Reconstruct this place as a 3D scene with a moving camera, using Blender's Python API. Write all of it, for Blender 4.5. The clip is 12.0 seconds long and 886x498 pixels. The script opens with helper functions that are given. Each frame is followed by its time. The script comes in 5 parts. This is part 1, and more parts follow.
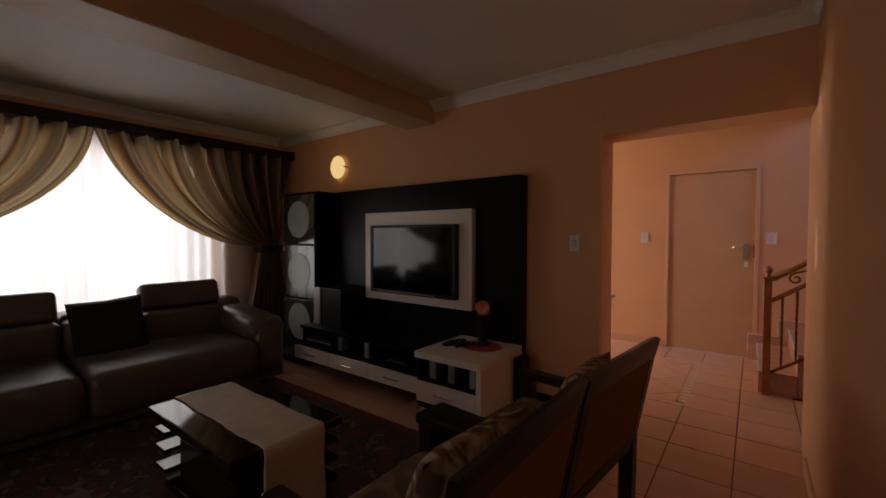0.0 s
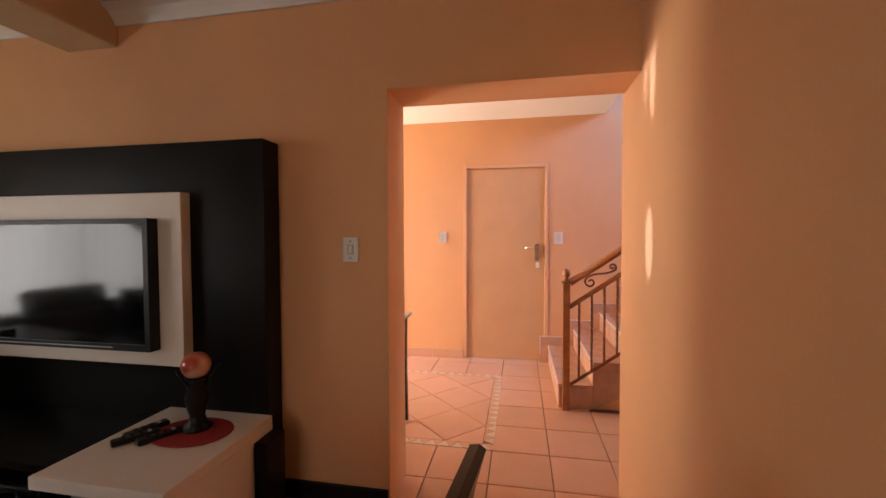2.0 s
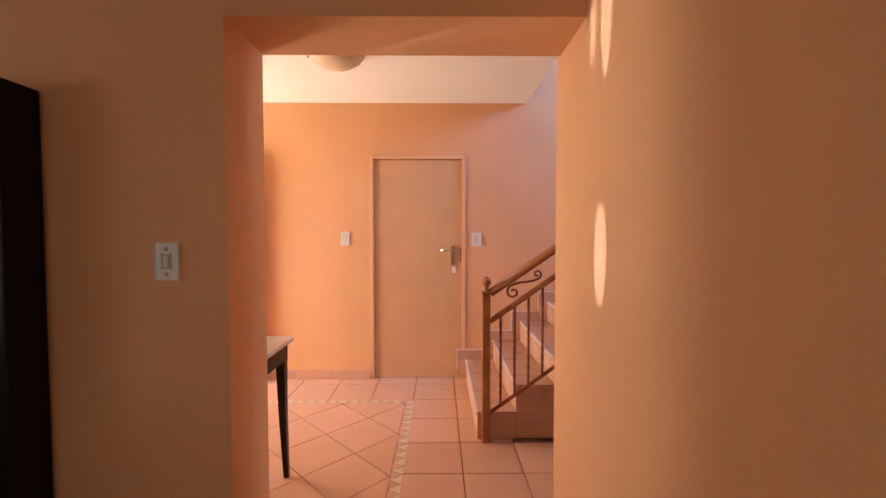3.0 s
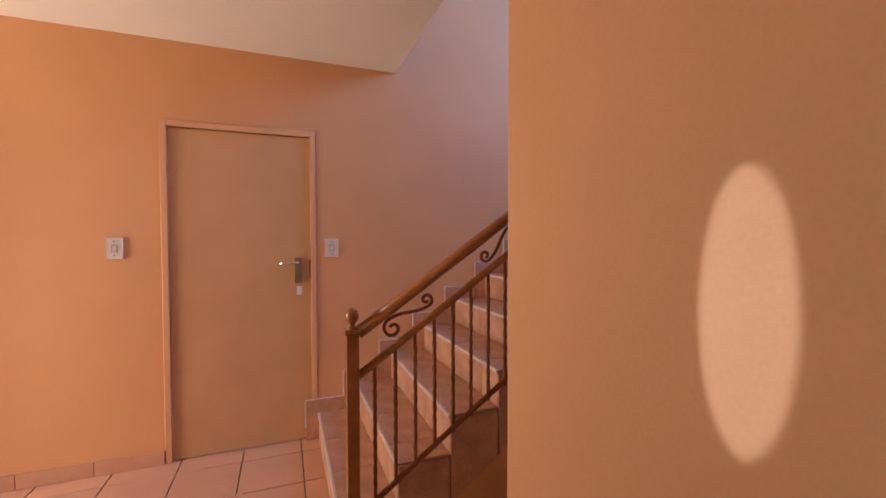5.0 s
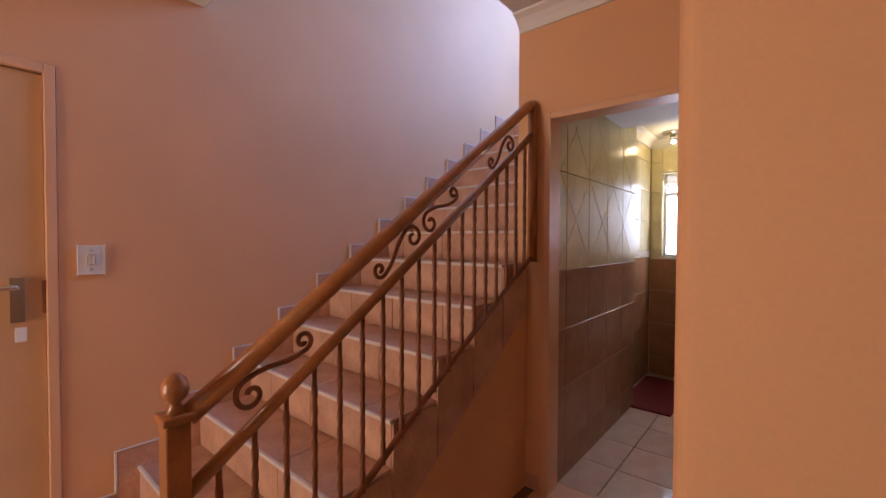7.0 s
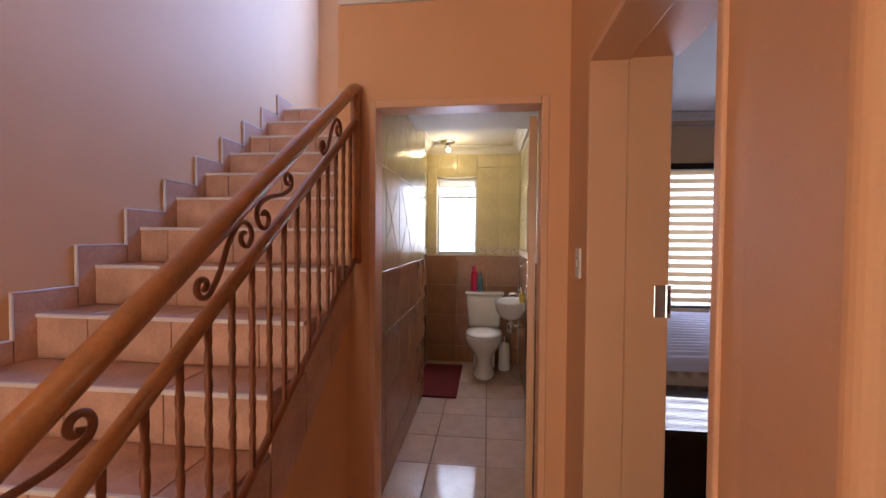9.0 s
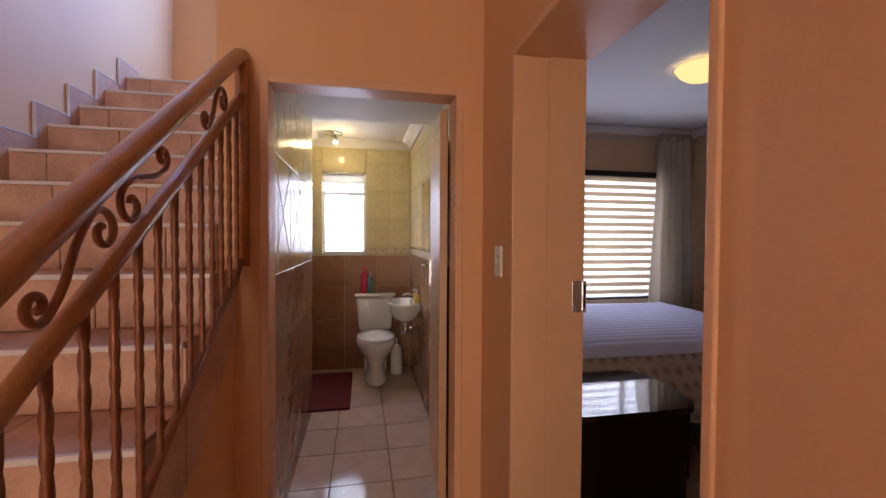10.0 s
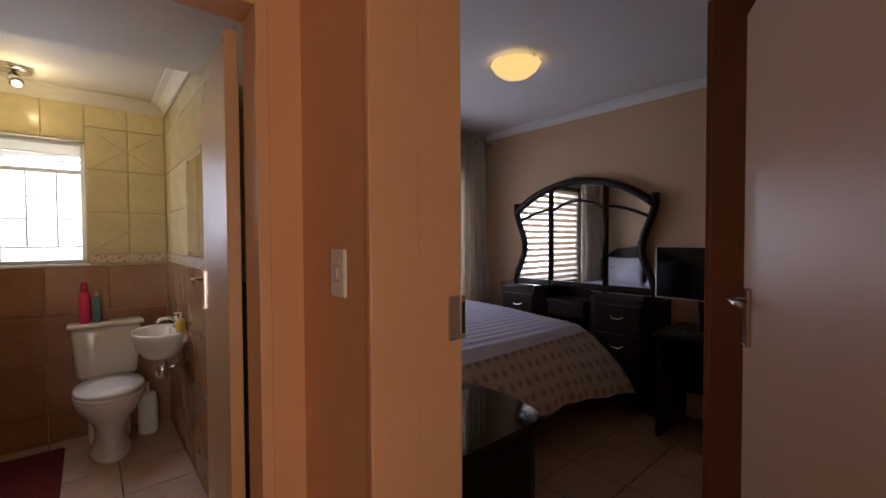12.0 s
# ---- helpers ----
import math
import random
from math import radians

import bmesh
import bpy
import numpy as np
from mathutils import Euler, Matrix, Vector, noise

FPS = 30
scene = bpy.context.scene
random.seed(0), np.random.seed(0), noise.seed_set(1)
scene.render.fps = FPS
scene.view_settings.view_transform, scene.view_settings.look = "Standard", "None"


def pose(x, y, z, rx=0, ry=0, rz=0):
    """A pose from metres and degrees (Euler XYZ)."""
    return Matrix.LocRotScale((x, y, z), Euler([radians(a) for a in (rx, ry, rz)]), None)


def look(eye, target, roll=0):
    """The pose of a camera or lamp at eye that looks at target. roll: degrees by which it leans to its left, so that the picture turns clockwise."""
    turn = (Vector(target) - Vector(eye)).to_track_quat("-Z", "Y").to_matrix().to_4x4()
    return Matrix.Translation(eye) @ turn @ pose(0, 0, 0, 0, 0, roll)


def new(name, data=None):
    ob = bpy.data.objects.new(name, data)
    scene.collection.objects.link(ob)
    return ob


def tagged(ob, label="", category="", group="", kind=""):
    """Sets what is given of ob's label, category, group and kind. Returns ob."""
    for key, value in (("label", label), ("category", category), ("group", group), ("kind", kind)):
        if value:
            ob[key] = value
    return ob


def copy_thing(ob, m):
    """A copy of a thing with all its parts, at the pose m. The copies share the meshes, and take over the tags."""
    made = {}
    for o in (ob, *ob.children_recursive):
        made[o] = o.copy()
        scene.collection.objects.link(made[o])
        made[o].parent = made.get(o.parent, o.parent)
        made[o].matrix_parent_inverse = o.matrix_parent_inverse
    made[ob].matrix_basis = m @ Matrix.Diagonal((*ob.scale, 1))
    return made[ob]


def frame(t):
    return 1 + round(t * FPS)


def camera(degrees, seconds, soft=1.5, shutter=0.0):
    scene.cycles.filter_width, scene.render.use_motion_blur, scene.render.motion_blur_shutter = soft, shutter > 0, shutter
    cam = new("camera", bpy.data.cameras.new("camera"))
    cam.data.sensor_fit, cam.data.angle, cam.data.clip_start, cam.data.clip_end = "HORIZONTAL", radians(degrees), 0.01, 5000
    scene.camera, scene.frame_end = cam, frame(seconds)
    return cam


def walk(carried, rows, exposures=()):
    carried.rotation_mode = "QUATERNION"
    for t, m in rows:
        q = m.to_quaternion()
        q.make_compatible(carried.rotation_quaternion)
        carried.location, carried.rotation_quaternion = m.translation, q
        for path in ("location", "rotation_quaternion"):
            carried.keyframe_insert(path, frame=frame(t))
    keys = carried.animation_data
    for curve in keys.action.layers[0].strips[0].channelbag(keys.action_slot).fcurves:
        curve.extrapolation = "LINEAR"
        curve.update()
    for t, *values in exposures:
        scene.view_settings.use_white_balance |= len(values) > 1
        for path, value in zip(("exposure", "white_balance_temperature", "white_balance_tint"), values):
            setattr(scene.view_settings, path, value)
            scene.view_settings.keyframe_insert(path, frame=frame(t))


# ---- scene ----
cam = camera(94.4, 12.0)
PATH = [
    (0, (0.175, 0.281, 1.311), (-1.034, 1.873, 1.25), 0.1),
    (0.5, (0.061, 0.537, 1.3), (-0.905, 2.287, 1.239), -0.1),
    (1, (-0.026, 0.819, 1.304), (-0.79, 2.666, 1.242), -0.2),
    (1.5, (-0.069, 1.101, 1.321), (-0.626, 3.021, 1.254), -0.2),
    (2, (-0.073, 1.397, 1.33), (-0.442, 3.362, 1.263), -0.2),
    (2.5, (-0.041, 1.694, 1.331), (-0.235, 3.683, 1.262), -0.1),
    (3, (-0.029, 1.983, 1.348), (-0.011, 3.982, 1.275), -0.0),
    (3.5, (-0.015, 2.26, 1.348), (0.171, 4.251, 1.284), -0.1),
    (5.5, (0.016, 3.059, 1.367), (0.944, 4.83, 1.318), 0.2),
    (6, (-0.026, 3.232, 1.364), (1.115, 4.874, 1.324), 0.5),
    (6.5, (-0.046, 3.39, 1.373), (1.294, 4.874, 1.334), 0.4),
    (8.5, (-0.03, 3.848, 1.397), (1.901, 4.368, 1.343), 0.2),
    (9, (0.021, 3.955, 1.395), (2.009, 4.172, 1.343), 0.4),
    (9.5, (0.08, 4.059, 1.391), (2.077, 3.956, 1.34), 0.2),
    (10, (0.179, 4.128, 1.385), (2.14, 3.737, 1.336), 0.3),
    (10.5, (0.313, 4.178, 1.381), (2.196, 3.505, 1.337), 0.1),
    (11, (0.457, 4.201, 1.39), (2.232, 3.28, 1.344), -0.1),
    (11.5, (0.623, 4.173, 1.387), (2.271, 3.04, 1.341), -0.1),
    (12, (0.789, 4.068, 1.384), (2.303, 2.762, 1.333), -0.3),
]
# the clip's camera opens up as it turns from the bright window to the dark room
EXPOSURES = ((0, -1.2, 6500, 13), (0.5, -0.6, 6500, 13), (1.0, 0.25, 6500, 12), (1.5, 0.45, 6500, 11), (2.5, 0.45, 6500, 10), (3.5, 0.12, 6500, 11), (5.5, -0.42, 6550, 15), (6.5, -0.55, 6450, 16),
             (8.5, -0.45, 6300, 15), (9.5, -0.4, 6300, 15), (10.5, -0.78, 6450, 14), (12.0, -0.95, 6700, 13))
walk(cam, [(t, look(eye, target, roll)) for t, eye, target, roll in PATH], EXPOSURES)

# ---- world, daylight and lamps ----
world = bpy.data.worlds.new("world")
scene.world = world
world.use_nodes = True
bg = world.node_tree.nodes["Background"]
sky = world.node_tree.nodes.new("ShaderNodeTexSky")
sky.sky_type = "NISHITA"
sky.sun_disc = False
sky.sun_elevation, sky.sun_rotation = radians(48), radians(200)
world.node_tree.links.new(sky.outputs[0], bg.inputs[0])
bg.inputs[1].default_value = 0.1


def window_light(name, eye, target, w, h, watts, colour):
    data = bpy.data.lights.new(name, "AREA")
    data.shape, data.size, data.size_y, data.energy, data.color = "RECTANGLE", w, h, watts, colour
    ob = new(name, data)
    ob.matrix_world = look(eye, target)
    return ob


def bulb_light(name, at, watts, colour, radius=0.05):
    data = bpy.data.lights.new(name, "POINT")
    data.energy, data.color, data.shadow_soft_size = watts, colour, radius
    ob = new(name, data)
    ob.location = at
    return ob


DAY = (1.0, 0.95, 0.9)
WARM = (1.0, 0.72, 0.34)
window_light("living_window_light", (-4.93, 0.95, 1.35), (0, 0.95, 1.3), 2.7, 1.6, 62, DAY)
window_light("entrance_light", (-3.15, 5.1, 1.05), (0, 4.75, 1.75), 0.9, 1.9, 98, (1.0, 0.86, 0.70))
# fill lamp added at the unseen back of the living room
window_light("rear_window_light", (-1.6, -2.85, 1.4), (-1.2, 3.0, 1.2), 1.7, 1.2, 15, (1.0, 0.86, 0.7))
window_light("landing_window_light", (4.44, 4.35, 3.95), (1.2, 5.1, 2.3), 1.65, 1.7, 265, (0.23, 0.44, 1.0))
window_light("toilet_window_light", (4.98, 4.3, 1.65), (3.6, 4.2, 0.45), 0.5, 0.85, 45, (0.66, 0.76, 1.0))
window_light("bedroom_window_light", (4.4, 1.78, 1.45), (1, 1.9, 1.0), 1.55, 1.25, 112, (0.69, 0.76, 1.0))
# three slim spots added in the entrance doorway draw bright patches on the wall's end
for y, z, tall, slim, watts in ((3.150, 1.29, 4.6, 0.28, 400), (3.130, 1.96, 5.6, 0.19, 400), (3.225, 1.98, 4.2, 0.20, 320)):
    data = bpy.data.lights.new("entrance_glint", "SPOT")
    data.energy, data.color, data.shadow_soft_size = watts, (0.84, 0.92, 1.0), 0.006
    data.spot_size, data.spot_blend = radians(tall), 0.12
    patch_spot = new("entrance_glint", data)
    patch_spot.matrix_world = look((-2.75, 4.98, z - 0.25), (0.43, y, z)) @ Matrix.Diagonal((slim, 1, 1, 1))
bulb_light("wall_sconce_bulb", (-3.545, 3.19, 2.08), 2.2, WARM, 0.03)
bulb_light("toilet_bulb", (4.27, 4.35, 2.27), 3.8, (1.0, 0.8, 0.42), 0.02)
bulb_light("bedroom_bulb", (2.57, 1.88, 2.50), 3.5, (1.0, 0.74, 0.36), 0.04)


# ---- materials ----
def mat(name, colour, rough=0.6, metal=0.0, vary=0.12, scale=6.0, fine=90.0, bump=0.1, depth=0.002, coat=0.0, per_piece=0.0, tint=None, spec=0.5):
    """A surface with broad stains, fine grain and a little relief, at real size."""
    m = bpy.data.materials.new(name)
    m.use_nodes = True
    n, l = m.node_tree.nodes, m.node_tree.links
    b = n["Principled BSDF"]
    b.inputs["Roughness"].default_value, b.inputs["Metallic"].default_value = rough, metal
    b.inputs["Coat Weight"].default_value = coat
    b.inputs["Coat Roughness"].default_value = 0.08
    b.inputs["Specular IOR Level"].default_value = spec
    tc = n.new("ShaderNodeTexCoord")
    big, small = n.new("ShaderNodeTexNoise"), n.new("ShaderNodeTexNoise")
    big.inputs["Scale"].default_value, big.inputs["Detail"].default_value = scale, 4
    small.inputs["Scale"].default_value, small.inputs["Detail"].default_value = fine, 3
    for t in (big, small):
        l.new(tc.outputs["Object"], t.inputs["Vector"])
    add = n.new("ShaderNodeMath")
    add.operation = "MULTIPLY_ADD"
    l.new(small.outputs[0], add.inputs[0])
    add.inputs[1].default_value = 0.45
    l.new(big.outputs[0], add.inputs[2])
    ramp = n.new("ShaderNodeMix")
    ramp.data_type = "RGBA"
    lo = [c * (1 - vary) for c in (tint or colour)]
    hi = [min(1, c * (1 + vary)) for c in colour]
    ramp.inputs[6].default_value, ramp.inputs[7].default_value = (*lo, 1), (*hi, 1)
    mr = n.new("ShaderNodeMapRange")
    mr.inputs["From Min"].default_value, mr.inputs["From Max"].default_value = 0.45, 1.0
    l.new(add.outputs[0], mr.inputs[0])
    l.new(mr.outputs[0], ramp.inputs[0])
    out = ramp.outputs[2]
    if per_piece:
        info, hsv, mp = n.new("ShaderNodeObjectInfo"), n.new("ShaderNodeHueSaturation"), n.new("ShaderNodeMapRange")
        mp.inputs["To Min"].default_value, mp.inputs["To Max"].default_value = 1 - per_piece, 1 + per_piece
        l.new(info.outputs["Random"], mp.inputs[0])
        l.new(mp.outputs[0], hsv.inputs["Value"])
        l.new(out, hsv.inputs["Color"])
        out = hsv.outputs[0]
    l.new(out, b.inputs["Base Color"])
    rr = n.new("ShaderNodeMapRange")
    rr.inputs["To Min"].default_value, rr.inputs["To Max"].default_value = max(0.02, rough - 0.025), min(1, rough + 0.025)
    l.new(big.outputs[0], rr.inputs[0])
    l.new(rr.outputs[0], b.inputs["Roughness"])
    if bump:
        bp = n.new("ShaderNodeBump")
        bp.inputs["Strength"].default_value, bp.inputs["Distance"].default_value = bump, depth
        l.new(small.outputs[0], bp.inputs["Height"])
        l.new(bp.outputs[0], b.inputs["Normal"])
    return m


def glow(name, colour, strength):
    m = bpy.data.materials.new(name)
    m.use_nodes = True
    n = m.node_tree.nodes
    e = n.new("ShaderNodeEmission")
    e.inputs[0].default_value, e.inputs[1].default_value = (*colour, 1), strength
    m.node_tree.links.new(e.outputs[0], n["Material Output"].inputs[0])
    return m


def sheer(name, colour, clear):
    m = bpy.data.materials.new(name)
    m.use_nodes = True
    n, l = m.node_tree.nodes, m.node_tree.links
    t, d, g, mix, mix2 = (n.new("ShaderNode" + k) for k in ("BsdfTranslucent", "BsdfDiffuse", "BsdfTransparent", "MixShader", "MixShader"))
    for s in (t, d):
        s.inputs[0].default_value = (*colour, 1)
    mix.inputs[0].default_value, mix2.inputs[0].default_value = 0.35, clear
    l.new(t.outputs[0], mix.inputs[1])
    l.new(d.outputs[0], mix.inputs[2])
    l.new(mix.outputs[0], mix2.inputs[1])
    l.new(g.outputs[0], mix2.inputs[2])
    l.new(mix2.outputs[0], n["Material Output"].inputs[0])
    return m


def striped(name, stops, scale, rough=0.5, sheen=0.3, through_light=0.0):
    """Woven stripes that run down the cloth, laid out along its U."""
    m = bpy.data.materials.new(name)
    m.use_nodes = True
    n, l = m.node_tree.nodes, m.node_tree.links
    b = n["Principled BSDF"]
    b.inputs["Roughness"].default_value, b.inputs["Sheen Weight"].default_value = rough, sheen
    uv, sep, mul, fr, ramp = n.new("ShaderNodeUVMap"), n.new("ShaderNodeSeparateXYZ"), n.new("ShaderNodeMath"), n.new("ShaderNodeMath"), n.new("ShaderNodeValToRGB")
    mul.operation, fr.operation = "MULTIPLY", "FRACT"
    mul.inputs[1].default_value = scale
    l.new(uv.outputs[0], sep.inputs[0])
    l.new(sep.outputs[0], mul.inputs[0])
    l.new(mul.outputs[0], fr.inputs[0])
    l.new(fr.outputs[0], ramp.inputs[0])
    ramp.color_ramp.interpolation = "LINEAR"
    el = ramp.color_ramp.elements
    while len(el) < len(stops):
        el.new(0.5)
    for e, (p, c) in zip(el, stops):
        e.position, e.color = p, (*c, 1)
    tc, nz, bp = n.new("ShaderNodeTexCoord"), n.new("ShaderNodeTexNoise"), n.new("ShaderNodeBump")
    nz.inputs["Scale"].default_value = 260
    l.new(tc.outputs["Object"], nz.inputs["Vector"])
    l.new(nz.outputs[0], bp.inputs["Height"])
    bp.inputs["Strength"].default_value, bp.inputs["Distance"].default_value = 0.2, 0.001
    l.new(bp.outputs[0], b.inputs["Normal"])
    l.new(ramp.outputs[0], b.inputs["Base Color"])
    if through_light:
        t, mx = n.new("ShaderNodeBsdfTranslucent"), n.new("ShaderNodeMixShader")
        l.new(ramp.outputs[0], t.inputs[0])
        mx.inputs[0].default_value = through_light
        l.new(b.outputs[0], mx.inputs[1])
        l.new(t.outputs[0], mx.inputs[2])
        l.new(mx.outputs[0], n["Material Output"].inputs[0])
    return m


def blotched(name, colours, scale, rough=0.85, bump=0.4, distort=1.5, kind="NOISE"):
    """Printed or woven pattern of a few colours."""
    m = bpy.data.materials.new(name)
    m.use_nodes = True
    n, l = m.node_tree.nodes, m.node_tree.links
    b = n["Principled BSDF"]
    b.inputs["Roughness"].default_value = rough
    tc, ramp, nz2, bp = n.new("ShaderNodeTexCoord"), n.new("ShaderNodeValToRGB"), n.new("ShaderNodeTexNoise"), n.new("ShaderNodeBump")
    if kind == "NOISE":
        nz = n.new("ShaderNodeTexNoise")
        nz.inputs["Scale"].default_value, nz.inputs["Distortion"].default_value, nz.inputs["Detail"].default_value = scale, distort, 1.0
        src = nz.outputs[0]
    else:
        nz = n.new("ShaderNodeTexVoronoi")
        nz.inputs["Scale"].default_value, nz.inputs["Randomness"].default_value = scale, distort
        src = nz.outputs["Distance"]
    l.new(tc.outputs["Object"], nz.inputs["Vector"])
    l.new(src, ramp.inputs[0])
    ramp.color_ramp.interpolation = "EASE"
    el = ramp.color_ramp.elements
    while len(el) < len(colours):
        el.new(0.5)
    for e, (p, c) in zip(el, colours):
        e.position, e.color = p, (*c, 1)
    l.new(ramp.outputs[0], b.inputs["Base Color"])
    nz2.inputs["Scale"].default_value = 350
    l.new(tc.outputs["Object"], nz2.inputs["Vector"])
    l.new(nz2.outputs[0], bp.inputs["Height"])
    bp.inputs["Strength"].default_value, bp.inputs["Distance"].default_value = bump, 0.002
    l.new(bp.outputs[0], b.inputs["Normal"])
    return m


def dotted(name, ground_colour, dot_colour, across, down):
    """Soft woven dots in even rows, laid out along the cloth's U and V."""
    m = bpy.data.materials.new(name)
    m.use_nodes = True
    n, l = m.node_tree.nodes, m.node_tree.links
    b = n["Principled BSDF"]
    b.inputs["Roughness"].default_value = 0.85
    uv, mp, vo, ramp = n.new("ShaderNodeUVMap"), n.new("ShaderNodeMapping"), n.new("ShaderNodeTexVoronoi"), n.new("ShaderNodeValToRGB")
    mp.inputs["Scale"].default_value = (across, down, 1)
    vo.voronoi_dimensions = "2D"
    vo.inputs["Scale"].default_value, vo.inputs["Randomness"].default_value = 1.0, 0.16
    l.new(uv.outputs[0], mp.inputs[0])
    l.new(mp.outputs[0], vo.inputs["Vector"])
    l.new(vo.outputs["Distance"], ramp.inputs[0])
    el = ramp.color_ramp.elements
    el[0].position, el[0].color = 0.10, (*dot_colour, 1)
    el[1].position, el[1].color = 0.42, (*ground_colour, 1)
    l.new(ramp.outputs[0], b.inputs["Base Color"])
    tc, nz, bp = n.new("ShaderNodeTexCoord"), n.new("ShaderNodeTexNoise"), n.new("ShaderNodeBump")
    nz.inputs["Scale"].default_value = 60
    l.new(tc.outputs["Object"], nz.inputs["Vector"])
    l.new(nz.outputs[0], bp.inputs["Height"])
    bp.inputs["Strength"].default_value, bp.inputs["Distance"].default_value = 0.5, 0.006
    l.new(bp.outputs[0], b.inputs["Normal"])
    return m


WALL = mat("peach_wall_paint", (0.72, 0.395, 0.20), 0.62, vary=0.06, scale=1.7, fine=160, bump=0.14, depth=0.0015, spec=0.25)
CEIL = mat("white_ceiling_paint", (0.78, 0.74, 0.68), 0.7, vary=0.03, scale=2, fine=120, bump=0.15)
BEAMPAINT = mat("beam_paint", (0.6, 0.4, 0.22), 0.5, vary=0.06, scale=2, fine=150)
FRAMEPAINT = mat("peach_gloss_frame_paint", (0.72, 0.41, 0.225), 0.42, vary=0.04, scale=3, fine=120, bump=0.05)
DOORPAINT = mat("tan_door_veneer", (0.60, 0.355, 0.185), 0.35, vary=0.07, scale=3, fine=200, bump=0.12)
CREAMDOOR = mat("cream_door_paint", (0.52, 0.34, 0.205), 0.4, vary=0.04, scale=3, fine=150, bump=0.08)
TERRACOTTA = mat("terracotta_tile", (0.62, 0.35, 0.235), 0.33, vary=0.045, scale=3.5, fine=60, bump=0.12, per_piece=0.07, tint=(0.60, 0.33, 0.215))
STEPTILE = mat("stair_tile", (0.58, 0.33, 0.22), 0.34, vary=0.14, scale=8, fine=70, bump=0.12, per_piece=0.06, tint=(0.48, 0.25, 0.16))
# the bedroom floor's shade is partly put into this darker tile colour
BEDFLOOR = mat("darkened_bedroom_tile", (0.34, 0.20, 0.12), 0.4, vary=0.12, scale=4, fine=60, bump=0.1)
GROUT = mat("dark_grout", (0.22, 0.13, 0.09), 0.9, vary=0.2, scale=20)
INLAY_PALE = mat("pale_inlay_stone", (0.66, 0.54, 0.42), 0.4, vary=0.12, scale=14, per_piece=0.05)
EDGETRIM = mat("pale_step_edge", (0.66, 0.56, 0.5), 0.35, vary=0.1)
WOODRAIL = mat("varnished_handrail_wood", (0.36, 0.135, 0.04), 0.3, vary=0.25, scale=14, fine=120, bump=0.1, coat=0.4)
IRON = mat("copper_painted_iron", (0.27, 0.10, 0.045), 0.4, metal=0.25, vary=0.2, scale=20, fine=150, bump=0.15)
BLACKWOOD = mat("black_wood_veneer", (0.006, 0.005, 0.0045), 0.36, vary=0.4, scale=3, fine=90, bump=0.08, coat=0.0, spec=0.14)
WHITEGLOSS = mat("white_lacquer", (0.76, 0.68, 0.60), 0.42, vary=0.012, scale=1.2, bump=0.02)
CHROME = mat("chrome", (0.75, 0.74, 0.72), 0.16, metal=1.0, vary=0.05, bump=0)
SILVER = mat("silver_plastic", (0.45, 0.44, 0.43), 0.35, metal=0.6, vary=0.05, bump=0.05)
BLACKPLASTIC = mat("black_plastic", (0.008, 0.008, 0.008), 0.4, vary=0.2, bump=0.05, spec=0.25)
SCREEN = mat("dark_tv_screen", (0.004, 0.004, 0.005), 0.09, vary=0.1, bump=0)
WHITEPLASTIC = mat("white_plastic", (0.78, 0.76, 0.72), 0.35, vary=0.03, bump=0.03)
LEATHER = mat("taupe_leather", (0.105, 0.085, 0.062), 0.34, vary=0.14, scale=5, fine=220, bump=0.35, depth=0.002)
BLACKCLOTH = mat("black_cushion_cloth", (0.012, 0.009, 0.008), 0.9, vary=0.3, fine=300, bump=0.5)
RUNNER = mat("cream_table_runner", (0.62, 0.53, 0.42), 0.75, vary=0.08, scale=8, fine=400, bump=0.4)
CURTAIN = striped("striped_satin_curtain", [(0.0, (0.34, 0.23, 0.10)), (0.12, (0.36, 0.26, 0.13)), (0.17, (0.10, 0.05, 0.03)), (0.24, (0.44, 0.33, 0.18)), (0.42, (0.30, 0.25, 0.17)), (0.52, (0.46, 0.27, 0.09)), (0.62, (0.11, 0.055, 0.035)), (0.70, (0.42, 0.34, 0.21)), (0.9, (0.22, 0.14, 0.08)), (1.0, (0.34, 0.23, 0.10))], 7, 0.32, 0.4, 0.5)
NET = sheer("white_net_curtain", (0.86, 0.86, 0.88), 0.18)
DARKCLOTH = mat("black_tieback_cloth", (0.02, 0.014, 0.012), 0.7, vary=0.3)
PATTERN = blotched("leaf_print_cloth", [(0.0, (0.03, 0.015, 0.008)), (0.4, (0.12, 0.06, 0.025)), (0.48, (0.26, 0.17, 0.085)), (0.62, (0.48, 0.37, 0.24))], 11)
SEATCLOTH = blotched("brown_leaf_upholstery", [(0.0, (0.06, 0.035, 0.018)), (0.45, (0.14, 0.085, 0.04)), (0.6, (0.22, 0.14, 0.07))], 7)
TANBACK = mat("tan_chair_back_cloth", (0.22, 0.105, 0.045), 0.8, vary=0.15, fine=300, bump=0.4)
POLISHED = mat("polished_dark_wood", (0.02, 0.011, 0.008), 0.06, vary=0.3, scale=8, fine=120, bump=0.03, coat=0.2)
DARKWOOD = mat("dark_stained_wood", (0.018, 0.010, 0.007), 0.34, vary=0.4, scale=8, fine=120, bump=0.1, coat=0.0, spec=0.22)
RUG = blotched("floral_rug_pile", [(0.0, (0.015, 0.006, 0.005)), (0.36, (0.10, 0.016, 0.012)), (0.44, (0.05, 0.03, 0.018)), (0.56, (0.025, 0.016, 0.01)), (0.68, (0.13, 0.085, 0.05))], 8, 0.95, 0.8)
